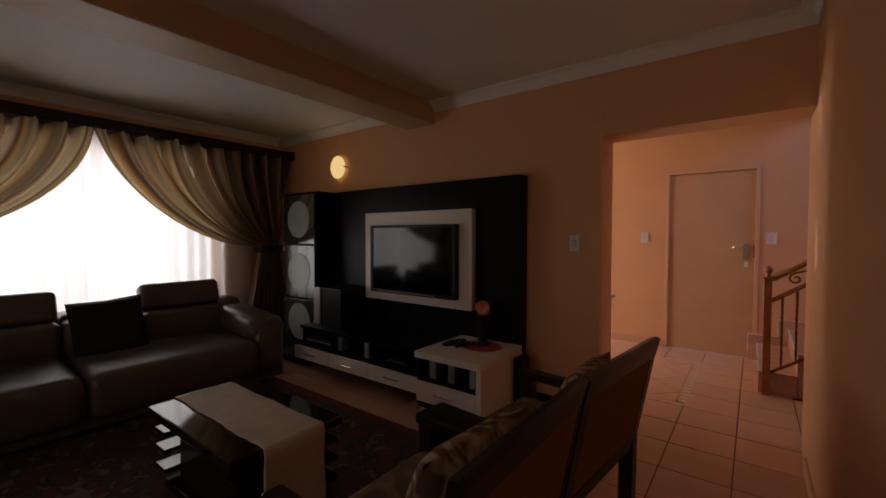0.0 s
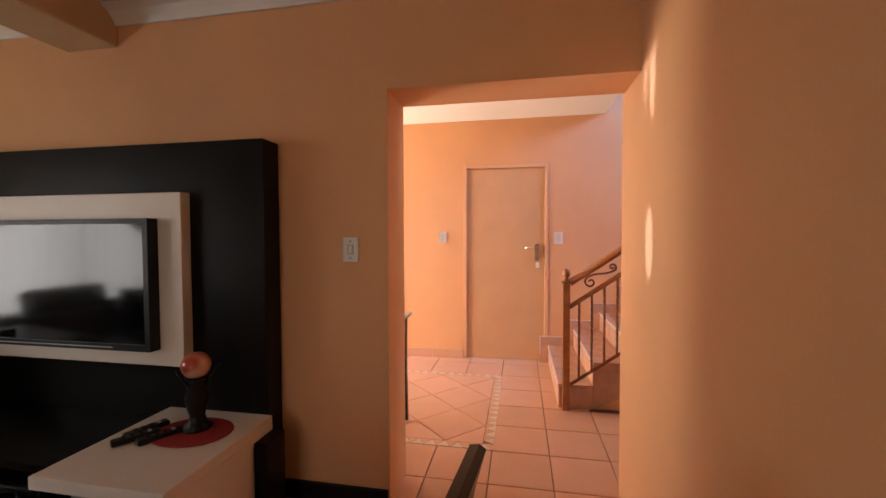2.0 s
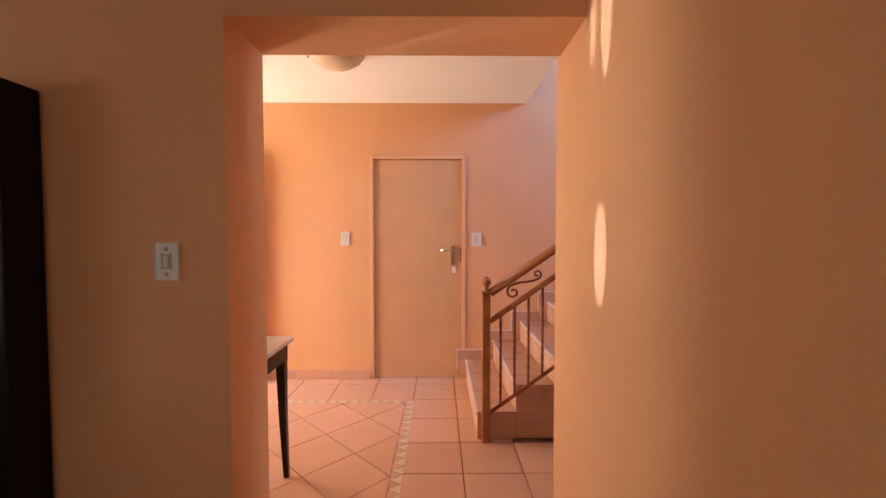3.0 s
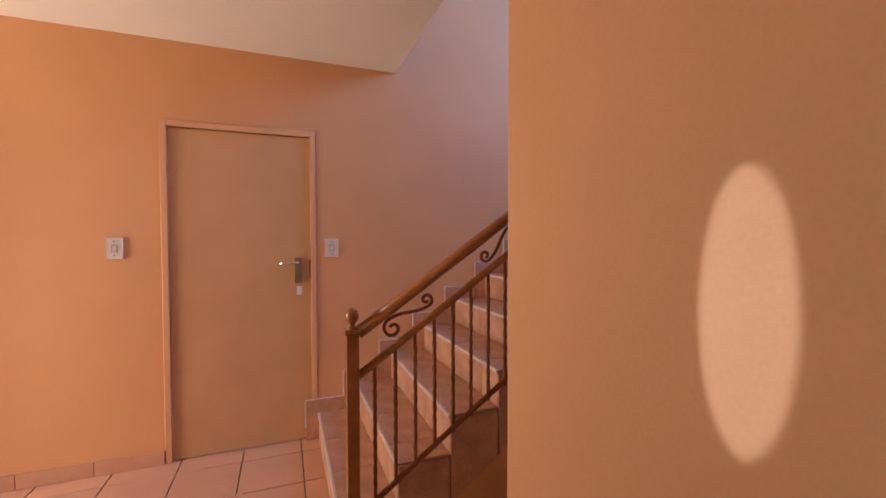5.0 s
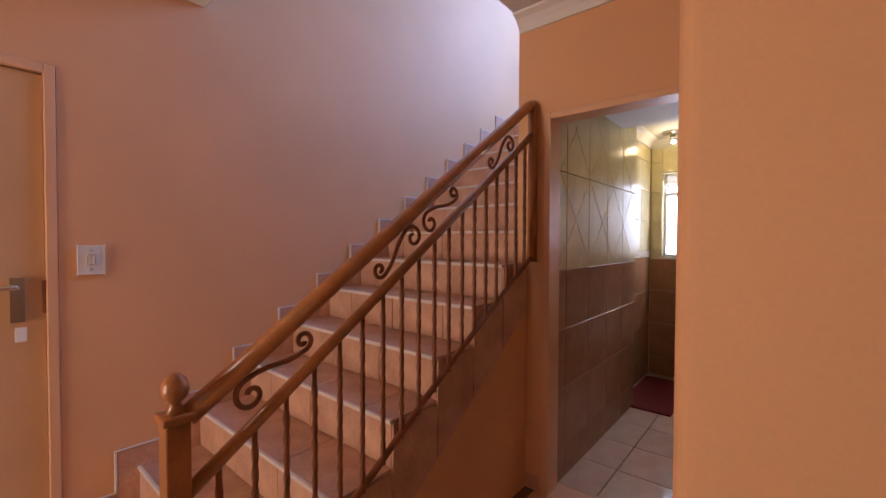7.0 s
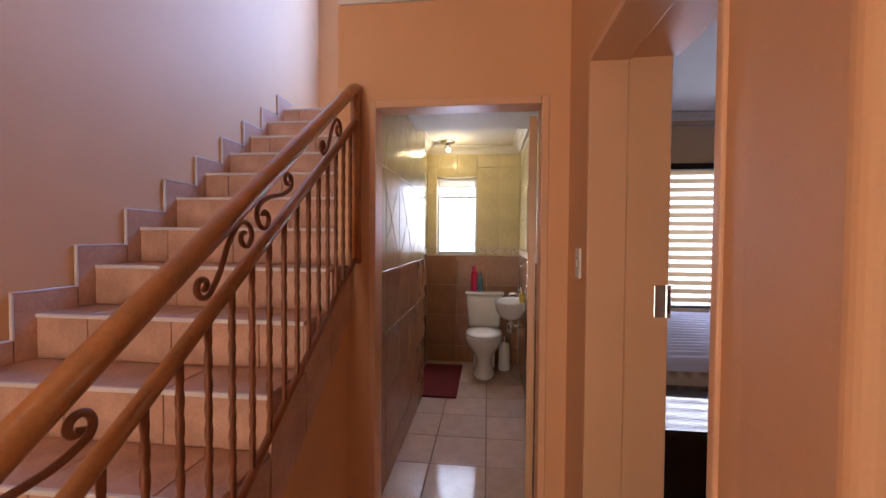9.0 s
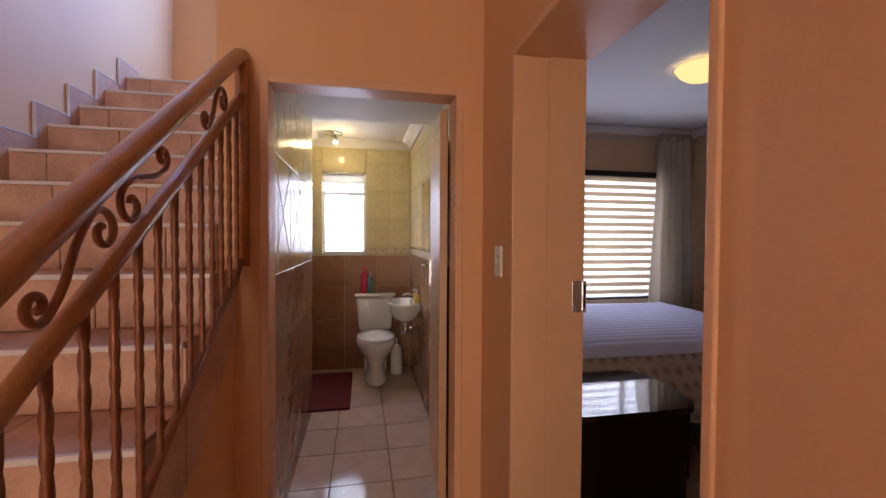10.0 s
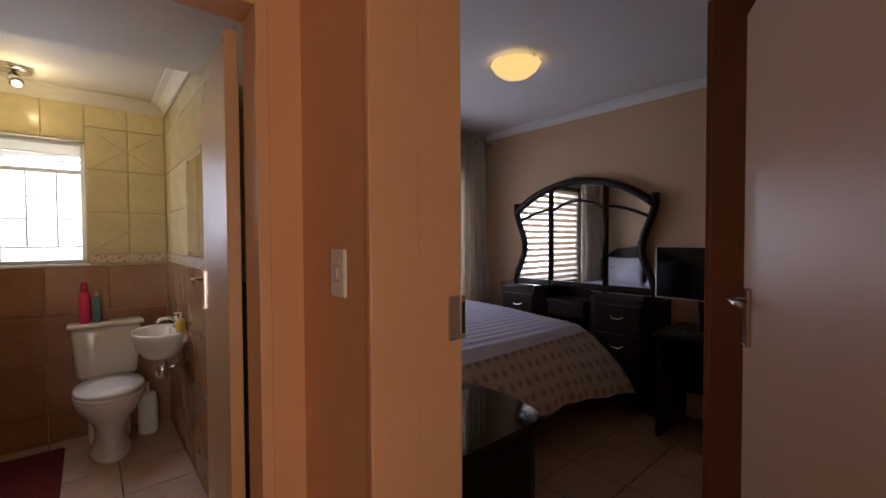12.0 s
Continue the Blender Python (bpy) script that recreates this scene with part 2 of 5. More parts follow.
RUGBORDER = mat("dark_red_rug_border", (0.12, 0.02, 0.015), 0.95, vary=0.3, fine=300, bump=0.6)
REDCLOTH = mat("red_doily_cloth", (0.3, 0.02, 0.02), 0.85, vary=0.2, fine=300, bump=0.4)
REDMAT = mat("dark_red_bath_mat", (0.13, 0.003, 0.003), 0.95, vary=0.25, fine=350, bump=0.9, depth=0.006)
# pale blotches in the glaze stand in for the ball's highlight
BALL = blotched("red_glazed_ball", [(0.0, (0.25, 0.025, 0.012)), (0.44, (0.46, 0.07, 0.03)), (0.6, (0.66, 0.36, 0.24))], 9, 0.3, 0.0, 0.4)
CERAMIC = mat("white_ceramic", (0.8, 0.79, 0.76), 0.12, vary=0.02, bump=0, coat=0.3)
BROWNTILE = mat("brown_wall_tile", (0.36, 0.18, 0.09), 0.22, vary=0.1, scale=5, fine=26, bump=0, per_piece=0.05, tint=(0.31, 0.15, 0.075))
CREAMTILE = mat("cream_wall_tile", (0.66, 0.56, 0.32), 0.2, spec=0.3, vary=0.1, scale=7, fine=40, bump=0.015, per_piece=0.03)
CREAMGROUT = mat("pale_grout", (0.60, 0.50, 0.31), 0.8, vary=0.1)
LISTELLO = blotched("patterned_border_tile", [(0.0, (0.2, 0.08, 0.05)), (0.3, (0.5, 0.33, 0.2)), (0.5, (0.68, 0.58, 0.42))], 40, 0.3, 0.05, 1.0, "VORONOI")
WCFLOOR = mat("toilet_floor_tile", (0.52, 0.37, 0.29), 0.10, vary=0.12, scale=8, fine=50, bump=0.08, per_piece=0.06)
STEELWHITE = mat("white_window_steel", (0.75, 0.74, 0.7), 0.4, vary=0.05)
FROST = sheer("frosted_window_pane", (0.95, 0.95, 0.95), 0.35)
MIRROR = mat("mirror_silver", (0.85, 0.86, 0.86), 0.015, metal=1.0, vary=0.0, bump=0)
BEDWALL = mat("beige_bedroom_paint", (0.58, 0.41, 0.25), 0.6, vary=0.04, scale=2, fine=150, bump=0.1)
BEDCEIL = mat("grey_white_bedroom_ceiling", (0.66, 0.66, 0.66), 0.7, vary=0.03, scale=2, fine=120, bump=0.1)
BLIND = sheer("blind_opaque_stripe", (0.36, 0.29, 0.2), 0.02)
BLINDCLEAR = sheer("blind_sheer_stripe", (0.95, 0.93, 0.9), 0.72)
BEDCURTAIN = striped("cream_bedroom_curtain", [(0.0, (0.74, 0.69, 0.58)), (0.5, (0.8, 0.74, 0.63)), (0.8, (0.68, 0.62, 0.52))], 4, 0.6, 0.3, 0.55)
# the blue in this colour carries part of the window's daylight
QUILT = mat("pale_quilted_cover", (0.68, 0.70, 0.90), 0.8, vary=0.06, scale=6, fine=300, bump=0.4)
QUILTDOTS = dotted("dotted_quilt_drop", (0.54, 0.45, 0.37), (0.31, 0.23, 0.17), 26, 4.5)
VALANCE = mat("blue_grey_bed_base", (0.12, 0.125, 0.15), 0.8, vary=0.15, fine=250, bump=0.3)
PILLOW = mat("white_blue_pillow", (0.6, 0.62, 0.72), 0.8, vary=0.08, bump=0.2)
WARDROBE = mat("brown_wardrobe_wood", (0.24, 0.10, 0.04), 0.4, vary=0.2, scale=5, fine=100, bump=0.1)
PINKPLASTIC = mat("pink_bottle_plastic", (0.78, 0.035, 0.13), 0.3, vary=0.1, bump=0)
TEALPLASTIC = mat("teal_can_paint", (0.10, 0.24, 0.26), 0.3, vary=0.1, bump=0)
YELLOWSOAP = mat("yellow_soap_plastic", (0.7, 0.5, 0.08), 0.3, vary=0.1, bump=0)
GLASSTOP = mat("pale_glass_top", (0.62, 0.62, 0.56), 0.06, vary=0.04, bump=0)
LITGLASS = glow("lit_lamp_glass", (1.0, 0.70, 0.28), 1.9)
LITBULB = glow("lit_bulb", (1.0, 0.9, 0.7), 14.0)
LAMPGLASS = mat("frosted_lamp_glass", (0.6, 0.5, 0.36), 0.25, vary=0.05, bump=0)
OUTSIDE = glow("bright_outdoors", (1.0, 0.99, 0.96), 1.6)
GREENGLASS = mat("frosted_cabinet_circle", (0.27, 0.29, 0.26), 0.1, vary=0.05, bump=0)
CABGLASS = mat("dark_cabinet_glass", (0.02, 0.022, 0.022), 0.03, vary=0.1, bump=0, coat=1.0)
BROWNDOOR = mat("brown_entrance_wood", (0.26, 0.11, 0.04), 0.35, vary=0.25, scale=6, fine=100)


# ---- mesh helpers ----
def bx(bm, x0, x1, y0, y1, z0, z1, bevel=0.0, seg=2):
    r = bmesh.ops.create_cube(bm, size=1)
    for v in r["verts"]:
        v.co = Vector(((x0 + x1) / 2 + v.co.x * (x1 - x0), (y0 + y1) / 2 + v.co.y * (y1 - y0), (z0 + z1) / 2 + v.co.z * (z1 - z0)))
    if bevel:
        edges = list({e for v in r["verts"] for e in v.link_edges})
        bmesh.ops.bevel(bm, geom=edges, offset=bevel, segments=seg, affect="EDGES", profile=0.5)
    return bm


def B(x0, x1, y0, y1, z0, z1, bevel=0.0, seg=2):
    return bx(bmesh.new(), x0, x1, y0, y1, z0, z1, bevel, seg)


def tube(bm, pts, r, seg=8, r1=None):
    """A round bar along a line of points."""
    pts = [Vector(p) for p in pts]
    rings, n = [], len(pts)
    side = None
    for i, p in enumerate(pts):
        d = (pts[min(i + 1, n - 1)] - pts[max(i - 1, 0)]).normalized()
        if side is None:
            side = d.orthogonal().normalized()
        side = (side - d * side.dot(d)).normalized()
        up = d.cross(side)
        rad = r if r1 is None else r + (r1 - r) * i / (n - 1)
        rings.append([bm.verts.new(p + (side * math.cos(a) + up * math.sin(a)) * rad) for a in (2 * math.pi * k / seg for k in range(seg))])
    for a, b in zip(rings, rings[1:]):
        for k in range(seg):
            bm.faces.new((a[k], a[(k + 1) % seg], b[(k + 1) % seg], b[k]))
    bm.faces.new(rings[0][::-1])
    bm.faces.new(rings[-1])
    return bm


def T(pts, r, seg=8, r1=None):
    return tube(bmesh.new(), pts, r, seg, r1)


def lathe(bm, profile, at=(0, 0, 0), seg=24, sx=1.0, sy=1.0):
    """Turns a profile of (radius, height) round the upright axis."""
    at = Vector(at)
    rings = []
    for r, z in profile:
        if r < 1e-5:
            rings.append([bm.verts.new(at + Vector((0, 0, z)))])
        else:
            rings.append([bm.verts.new(at + Vector((r * sx * math.cos(a), r * sy * math.sin(a), z))) for a in (2 * math.pi * k / seg for k in range(seg))])
    for a, b in zip(rings, rings[1:]):
        for k in range(seg):
            f = [a[k % len(a)], a[(k + 1) % len(a)], b[(k + 1) % len(b)], b[k % len(b)]]
            f = list(dict.fromkeys(f))
            if len(f) > 2:
                bm.faces.new(f)
    return bm


def sheet(f, nu, nv):
    """A cloth-like grid: f(u, v) gives the place; U and V are kept for the weave."""
    bm = bmesh.new()
    uvl = bm.loops.layers.uv.new("UVMap")
    g = [[bm.verts.new(f(i / nu, j / nv)) for j in range(nv + 1)] for i in range(nu + 1)]
    for i in range(nu):
        for j in range(nv):
            fc = bm.faces.new((g[i][j], g[i + 1][j], g[i + 1][j + 1], g[i][j + 1]))
            for lp, (a, b) in zip(fc.loops, ((i, j), (i + 1, j), (i + 1, j + 1), (i, j + 1))):
                lp[uvl].uv = (a / nu, b / nv)
    return bm


def prism(outline, axis, a0, a1):
    """A solid with the given outline; axis 'x', 'y' or 'z' is the way it is drawn out."""
    bm = bmesh.new()
    def place(p, q, a):
        return {"x": (a, p, q), "y": (p, a, q), "z": (p, q, a)}[axis]
    lo = [bm.verts.new(place(p, q, a0)) for p, q in outline]
    hi = [bm.verts.new(place(p, q, a1)) for p, q in outline]
    n = len(outline)
    bm.faces.new(lo)
    bm.faces.new(hi[::-1])
    for k in range(n):
        bm.faces.new((lo[k], hi[k], hi[(k + 1) % n], lo[(k + 1) % n]))
    bmesh.ops.recalc_face_normals(bm, faces=bm.faces)
    return bm


def put(name, bm, material, smooth=False, shift=None):
    if shift is not None:
        bmesh.ops.translate(bm, verts=bm.verts, vec=shift)
    bmesh.ops.recalc_face_normals(bm, faces=bm.faces)
    me = bpy.data.meshes.new(name)
    bm.to_mesh(me)
    bm.free()
    if smooth:
        me.polygons.foreach_set("use_smooth", [True] * len(me.polygons))
    me.materials.append(material)
    return new(name, me)


def thing(name, base, label, category, group=""):
    ob = new(name)
    ob.empty_display_size = 0.05
    ob.location = base
    bpy.context.view_layer.update()
    return tagged(ob, label, category, group)


def part(name, bm, material, parent, label="", smooth=False):
    """One mesh under a thing or a part; bm is in the room's coordinates."""
    root = parent
    while root.parent:
        root = root.parent
    ob = put(name, bm, material, smooth, -Vector(root.location))
    ob.parent = parent
    if label:
        ob["label"] = label
    return ob


def solid(ob, t, offset=0.0):
    m = ob.modifiers.new("thickness", "SOLIDIFY")
    m.thickness, m.offset = t, offset
    return ob


def single(name, bm, material, label, category, group="", smooth=False):
    return tagged(put(name, bm, material, smooth), label, category, group)


def setting(name, bm, material, label="", smooth=False, category=""):
    return tagged(put(name, bm, material, smooth), label, category, kind="structure")


# ---- walls, floors and ceilings ----
CZ = 2.54
# living room
setting("floor", B(-4.9, 4.9, -3.1, 6.0, -0.25, -0.012), GROUT, "dark grouted floor slab under terracotta tiles")
w = B(-4.68, -0.695, 3.28, 3.56, 0, CZ)
bx(w, -0.695, 0.43, 3.28, 3.56, 2.022, CZ)
setting("wall_north", w, WALL, "peach painted wall with a wide opening to the hall")
arc = [(0.43 + 0.022 - 0.022 * math.cos(a), 3.617 - 0.022 + 0.022 * math.sin(a)) for a in (math.pi / 2 * k / 6 for k in range(7))]
setting("wall_east", prism([(0.43, -3.1)] + arc + [(0.56, 3.600), (0.66, 3.585), (0.722, 3.58), (0.722, 3.2805), (0.66, 3.2805), (0.66, -3.1)], "z", 0, 2.62), WALL, "smooth peach painted wall with a softly rounded end corner")
w = B(-4.9, -4.68, -3.1, -0.45, 0, CZ)
bx(w, -4.9, -4.68, 2.45, 3.56, 0, CZ)
bx(w, -4.9, -4.68, -0.45, 2.45, 0, 0.5)
bx(w, -4.9, -4.68, -0.45, 2.45, 2.18, CZ)
setting("wall_west", w, WALL, "peach painted wall around the living room window")
# unseen back wall with an added opening behind the fill lamp
w = B(-4.9, -2.5, -3.1, -2.9, 0, CZ)
bx(w, -0.7, 0.43, -3.1, -2.9, 0, CZ)
bx(w, -2.5, -0.7, -3.1, -2.9, 0, 0.8)
bx(w, -2.5, -0.7, -3.1, -2.9, 2.05, CZ)
setting("wall_south", w, WALL, "peach painted back wall of the living room")
setting("ceiling_living_room", B(-4.9, 0.66, -3.1, 3.56, CZ, 2.72), CEIL, "white painted living room ceiling")
setting("ceiling_beam", B(-2.53, -2.20, -2.9, 3.279, 2.345, CZ, 0.008), BEAMPAINT, "tan painted ceiling beam")
# hall
w = B(-2.9, -0.67, 5.77, 6.0, 0, 5.2)
bx(w, 0.215, 4.5, 5.77, 6.0, 0, 5.2)
bx(w, -0.67, 0.215, 5.77, 6.0, 2.07, 5.2)
setting("wall_hall_north", w, WALL, "tall peach painted wall behind the stairs and the closed door")
w = B(-2.9, -2.68, 3.56, 4.72, 0, CZ)
bx(w, -2.9, -2.68, 5.62, 5.77, 0, CZ)
bx(w, -2.9, -2.68, 4.72, 5.62, 2.06, CZ)
setting("wall_hall_west", w, WALL, "peach painted wall around the open entrance doorway")
setting("ceiling_hall", B(-2.9, 0.765, 3.56, 5.77, CZ, 2.76), CEIL, "white painted hall ceiling that ends at the stairwell")
setting("ceiling_hall_passage", B(0.765, 2.0, 3.30, 4.69, 2.62, 2.76), CEIL, "white painted ceiling over the passage")
w = B(1.616, 2.0, 3.292, 3.58, 0, 2.62)
bx(w, 0.7225, 1.616, 3.28, 3.58, 2.075, 2.62)
setting("wall_passage_south", w, WALL, "peach painted wall around the bedroom doorway")
w = B(2.0, 2.12, 3.30, 3.674, 0, 2.76)
bx(w, 2.0, 2.12, 4.54, 4.70, 0, 2.76)
bx(w, 2.0, 2.12, 3.674, 4.54, 2.067, 2.76)
setting("wall_toilet_front", w, WALL, "peach painted wall around the toilet doorway")
# stairwell above
setting("wall_stairwell_south", B(2.12, 4.5, 4.65, 4.70, 2.421, 2.80), WALL, "peach painted side wall of the upper stairs")
w = B(4.28, 4.5, 2.6, 3.5, 2.76, 5.2)
bx(w, 4.28, 4.5, 5.2, 5.77, 2.76, 5.2)
bx(w, 4.28, 4.5, 3.5, 5.2, 2.76, 3.05)
bx(w, 4.28, 4.5, 3.5, 5.2, 4.85, 5.2)
setting("wall_stairwell_east", w, WALL, "peach painted wall with a window at the stair head")
setting("wall_stairwell_west", B(0.545, 0.765, 2.6, 5.77, 2.76, 5.2), WALL, "peach painted wall over the hall ceiling edge")
setting("wall_landing_south", B(0.765, 4.28, 2.6, 2.8, 2.76, 5.2), WALL, "peach painted landing wall")
setting("ceiling_stairwell", B(0.545, 4.5, 2.6, 6.0, 5.2, 5.35), CEIL, "white stairwell ceiling")
# toilet room
w = B(4.63, 4.88, 3.45, 4.08, 0, 2.76)
bx(w, 4.63, 4.88, 4.53, 4.70, 0, 2.76)
bx(w, 4.63, 4.88, 4.08, 4.53, 0, 1.222)
bx(w, 4.63, 4.88, 4.08, 4.53, 2.078, 2.76)
setting("wall_toilet_east", w, CREAMGROUT, "tiled toilet wall around a small window")
setting("wall_toilet_north", bx(B(3.61, 4.63, 4.65, 4.70, 0, 2.42), 2.124, 3.61, 4.523, 4.70, 0, 2.419), CREAMGROUT, "tiled side wall of the toilet under the stairs")
setting("wall_toilet_south", B(2.12, 4.63, 3.40, 3.60, 0, 2.76), CREAMGROUT, "tiled side wall of the toilet")
setting("ceiling_toilet", B(3.25, 4.63, 3.60, 4.70, 2.42, 2.76), CEIL, "white toilet ceiling")
setting("ceiling_toilet_soffit", B(2.121, 3.249, 3.60, 4.522, 2.242, 2.76), CEIL, "lower white soffit inside the toilet door")
# bedroom
w = B(4.06, 4.3, 0.4, 0.98, 0, 2.62)
bx(w, 4.06, 4.3, 2.57, 3.4, 0, 2.62)
bx(w, 4.06, 4.3, 0.98, 2.57, 0, 0.76)
bx(w, 4.06, 4.3, 0.98, 2.57, 2.08, 2.62)
setting("wall_bedroom_east", w, BEDWALL, "beige bedroom wall around the window")
setting("wall_bedroom_south", B(0.66, 4.06, 0.4, 0.58, 0, 2.62), BEDWALL, "beige bedroom wall behind the dressing table")
setting("wall_bedroom_north", B(2.0, 4.06, 3.28, 3.30, 0, 2.62), BEDWALL, "beige bedroom wall behind the bed head")
setting("wall_bedroom_west", B(0.662, 0.70, 0.58, 3.279, 0, 2.565), BEDWALL, "beige bedroom wall beside the door")
setting("ceiling_bedroom", B(0.66, 4.06, 0.58, 3.279, 2.565, 2.618), BEDCEIL, "grey white bedroom ceiling")


def cornice(name, a, b, inward, z, size=0.085, material=CEIL):
    """A moulded strip between wall and ceiling along a-b; inward is the way into the room."""
    prof = [(0, 0), (0, -size), (0.012, -size), (0.018, -size * 0.86), (size * 0.35, -size * 0.62), (size * 0.62, -size * 0.34), (size * 0.86, -0.018), (size, -0.012), (size, 0)]
    bm = bmesh.new()
    rings = []
    for p in (a, b):
        rings.append([bm.verts.new((p[0] + inward[0] * o, p[1] + inward[1] * o, z + h)) for o, h in prof])
    n = len(prof)
    for k in range(n):
        bm.faces.new((rings[0][k], rings[0][(k + 1) % n], rings[1][(k + 1) % n], rings[1][k]))
    bm.faces.new(rings[0][::-1])
    bm.faces.new(rings[1])
    return setting(name, bm, material, "moulded white plaster cornice")


cornice("trim_cornice_north", (-2.20, 3.278), (0.428, 3.278), (0, -1), CZ - 0.002)
cornice("trim_cornice_north_far", (-4.678, 3.278), (-2.53, 3.278), (0, -1), CZ - 0.002)
cornice("trim_cornice_west", (-4.678, -2.9), (-4.678, 3.19), (1, 0), CZ - 0.002)
cornice("trim_cornice_east", (0.428, -2.9), (0.428, 3.19), (-1, 0), CZ - 0.002)
cornice("trim_cornice_toilet_wall", (1.998, 3.585), (1.998, 4.69), (-1, 0), 2.618)
cornice("trim_cornice_toilet_east", (4.628, 3.61), (4.628, 4.64), (-1, 0), 2.418)
cornice("trim_cornice_toilet_south", (3.255, 3.612), (4.54, 3.612), (0, 1), 2.418)
cornice("trim_cornice_toilet_north", (3.63, 4.638), (4.54, 4.638), (0, -1), 2.418)
cornice("trim_cornice_toilet_north_near", (3.255, 4.511), (3.62, 4.511), (0, -1), 2.418)
cornice("trim_cornice_bedroom_south", (0.7, 0.582), (4.058, 0.582), (0, 1), 2.563, 0.07, BEDCEIL)
cornice("trim_cornice_bedroom_east", (4.058, 0.66), (4.058, 3.27), (-1, 0), 2.563, 0.07, BEDCEIL)


def door_frame(name, axis, a0, a1, face, back, top, w=0.035, material=FRAMEPAINT, proud=0.008):
    """A pressed steel frame: two jambs and a head that line the opening and lap over the wall."""
    root = tagged(new(name), "peach gloss painted steel door frame", "door frame", kind="structure")
    s = 1 if back > face else -1
    f0 = face - s * proud
    def piece(nm, p0, p1, z0, z1):
        if axis == "y":
            bm = B(f0, back, p0, p1, z0, z1, 0.004) if f0 < back else B(back, f0, p0, p1, z0, z1, 0.004)
        else:
            bm = B(p0, p1, min(f0, back), max(f0, back), z0, z1, 0.004)
        o = put(nm, bm, material)
        o.parent = root
    piece("jamb", a0 - w, a0, 0, top + w)
    piece("jamb", a1, a1 + w, 0, top + w)
    piece("head", a0, a1, top, top + w)
    return root


door_frame("trim_toilet_door_frame", "y", 3.709, 4.505, 2.0, 2.122, 2.03)
door_frame("trim_store_door_frame", "x", -0.634, 0.178, 5.77, 5.83, 2.035)
# bedroom frame: deep lining with a rebate on the bedroom side
fr = tagged(new("trim_bedroom_door_frame"), "peach gloss painted bedroom door frame with a rebate", "door frame", kind="structure")
for nm, bm in (("jamb", B(1.598, 1.618, 3.448, 3.588, 0, 2.075, 0.004)), ("jamb", B(1.612, 1.64, 3.290, 3.452, 0, 2.075, 0.004)), ("jamb", B(0.7215, 0.744, 3.448, 3.588, 0, 2.075, 0.004)), ("jamb", B(0.7205, 0.757, 3.272, 3.452, 0, 2.075, 0.004)),
               ("head", B(0.744, 1.598, 3.448, 3.588, 2.05, 2.078, 0.004)), ("head", B(0.757, 1.612, 3.272, 3.452, 2.063, 2.08, 0.004))):
    o = put(nm, bm, FRAMEPAINT)
    o.parent = fr
o = put("strike_plate", bx(B(1.606, 1.6135, 3.297, 3.342, 1.108, 1.228, 0.001), 1.602, 1.612, 3.286, 3.300, 1.108, 1.228), CHROME)
o.parent = fr
o["label"] = "polished metal strike plate"
o = put("strike_slot", B(1.6005, 1.6025, 3.290, 3.297, 1.125, 1.211), BLACKPLASTIC)
o.parent = fr


# ---- doors ----
def lever(parent, at, out, along, plate=(0.034, 0.165)):
    """Lever handle on a long plate; out is the way away from the door, along the way the lever points."""
    at, out, along = Vector(at), Vector(out), Vector(along)
    up = Vector((0, 0, 1))
    bm = bmesh.new()
    r = bmesh.ops.create_cube(bm, size=1)
    for v in r["verts"]:
        c = v.co.copy()
        v.co = at + along * (c.x * plate[0]) + out * (0.005 + c.y * 0.01) + up * (c.z * plate[1])
    bmesh.ops.bevel(bm, geom=bm.edges[:], offset=0.003, segments=2, affect="EDGES")
    h = part("handle_plate", bm, CHROME, parent, "polished chrome handle plate")
    p = at + up * 0.05
    part("lever", T([p, p + out * 0.045, p + out * 0.052 + along * 0.012, p + out * 0.05 + along * 0.06, p + out * 0.046 + along * 0.115], 0.0085), CHROME, h, "", True)
    return h


def hinge(parent, x, y, z):
    part("hinge", T([(x, y, z - 0.045), (x, y, z + 0.045)], 0.008), DOORPAINT, parent)


d = thing("door", (-0.22, 5.79, 0.0), "closed flat tan door with chrome lever handle in the hall", "door")
part("door_leaf", B(-0.632, 0.1765, 5.781, 5.820, 0.008, 2.029, 0.002), DOORPAINT, d)
part("door_stop", bx(bx(B(-0.634, 0.178, 5.823, 5.829, 2.0, 2.035), -0.634, -0.61, 5.823, 5.829, 0.0, 2.0), 0.154, 0.178, 5.823, 5.829, 0.0, 2.0), FRAMEPAINT, d)
h = lever(d, (0.098, 5.781, 1.15), (0, -1, 0), (-1, 0, 0))
part("lock_plate", B(0.165, 0.188, 5.772, 5.779, 1.09, 1.22, 0.002), IRON, d, "dark lock plate at the door edge")
part("key_tag", B(0.088, 0.122, 5.755, 5.760, 0.990, 1.045, 0.004), WHITEPLASTIC, d, "white key tag hanging from the lock")
for z in (0.25, 1.78):
    hinge(d, -0.632, 5.776, z)
    part("hinge_leaf", B(-0.628, -0.588, 5.778, 5.783, z - 0.05, z + 0.05, 0.002), DOORPAINT, d)

d = thing("door", (2.155, 3.715, 0.0), "open tan door folded against the toilet wall", "door")
part("door_leaf", B(2.155, 2.925, 3.712, 3.751, 0.012, 2.02, 0.003), DOORPAINT, d)
lever(d, (2.87, 3.751, 1.16), (0, 1, 0), (-1, 0, 0))
d.rotation_euler = (0, 0, radians(-6))

d = thing("door", (0.765, 3.285, 0.0), "cream painted bedroom door standing ajar with a chrome lever", "door")
part("door_leaf", B(0.768, 1.57, 3.262, 3.302, 0.012, 2.045, 0.003), CREAMDOOR, d)
lever(d, (1.51, 3.302, 1.15), (0, 1, 0), (-1, 0, 0))
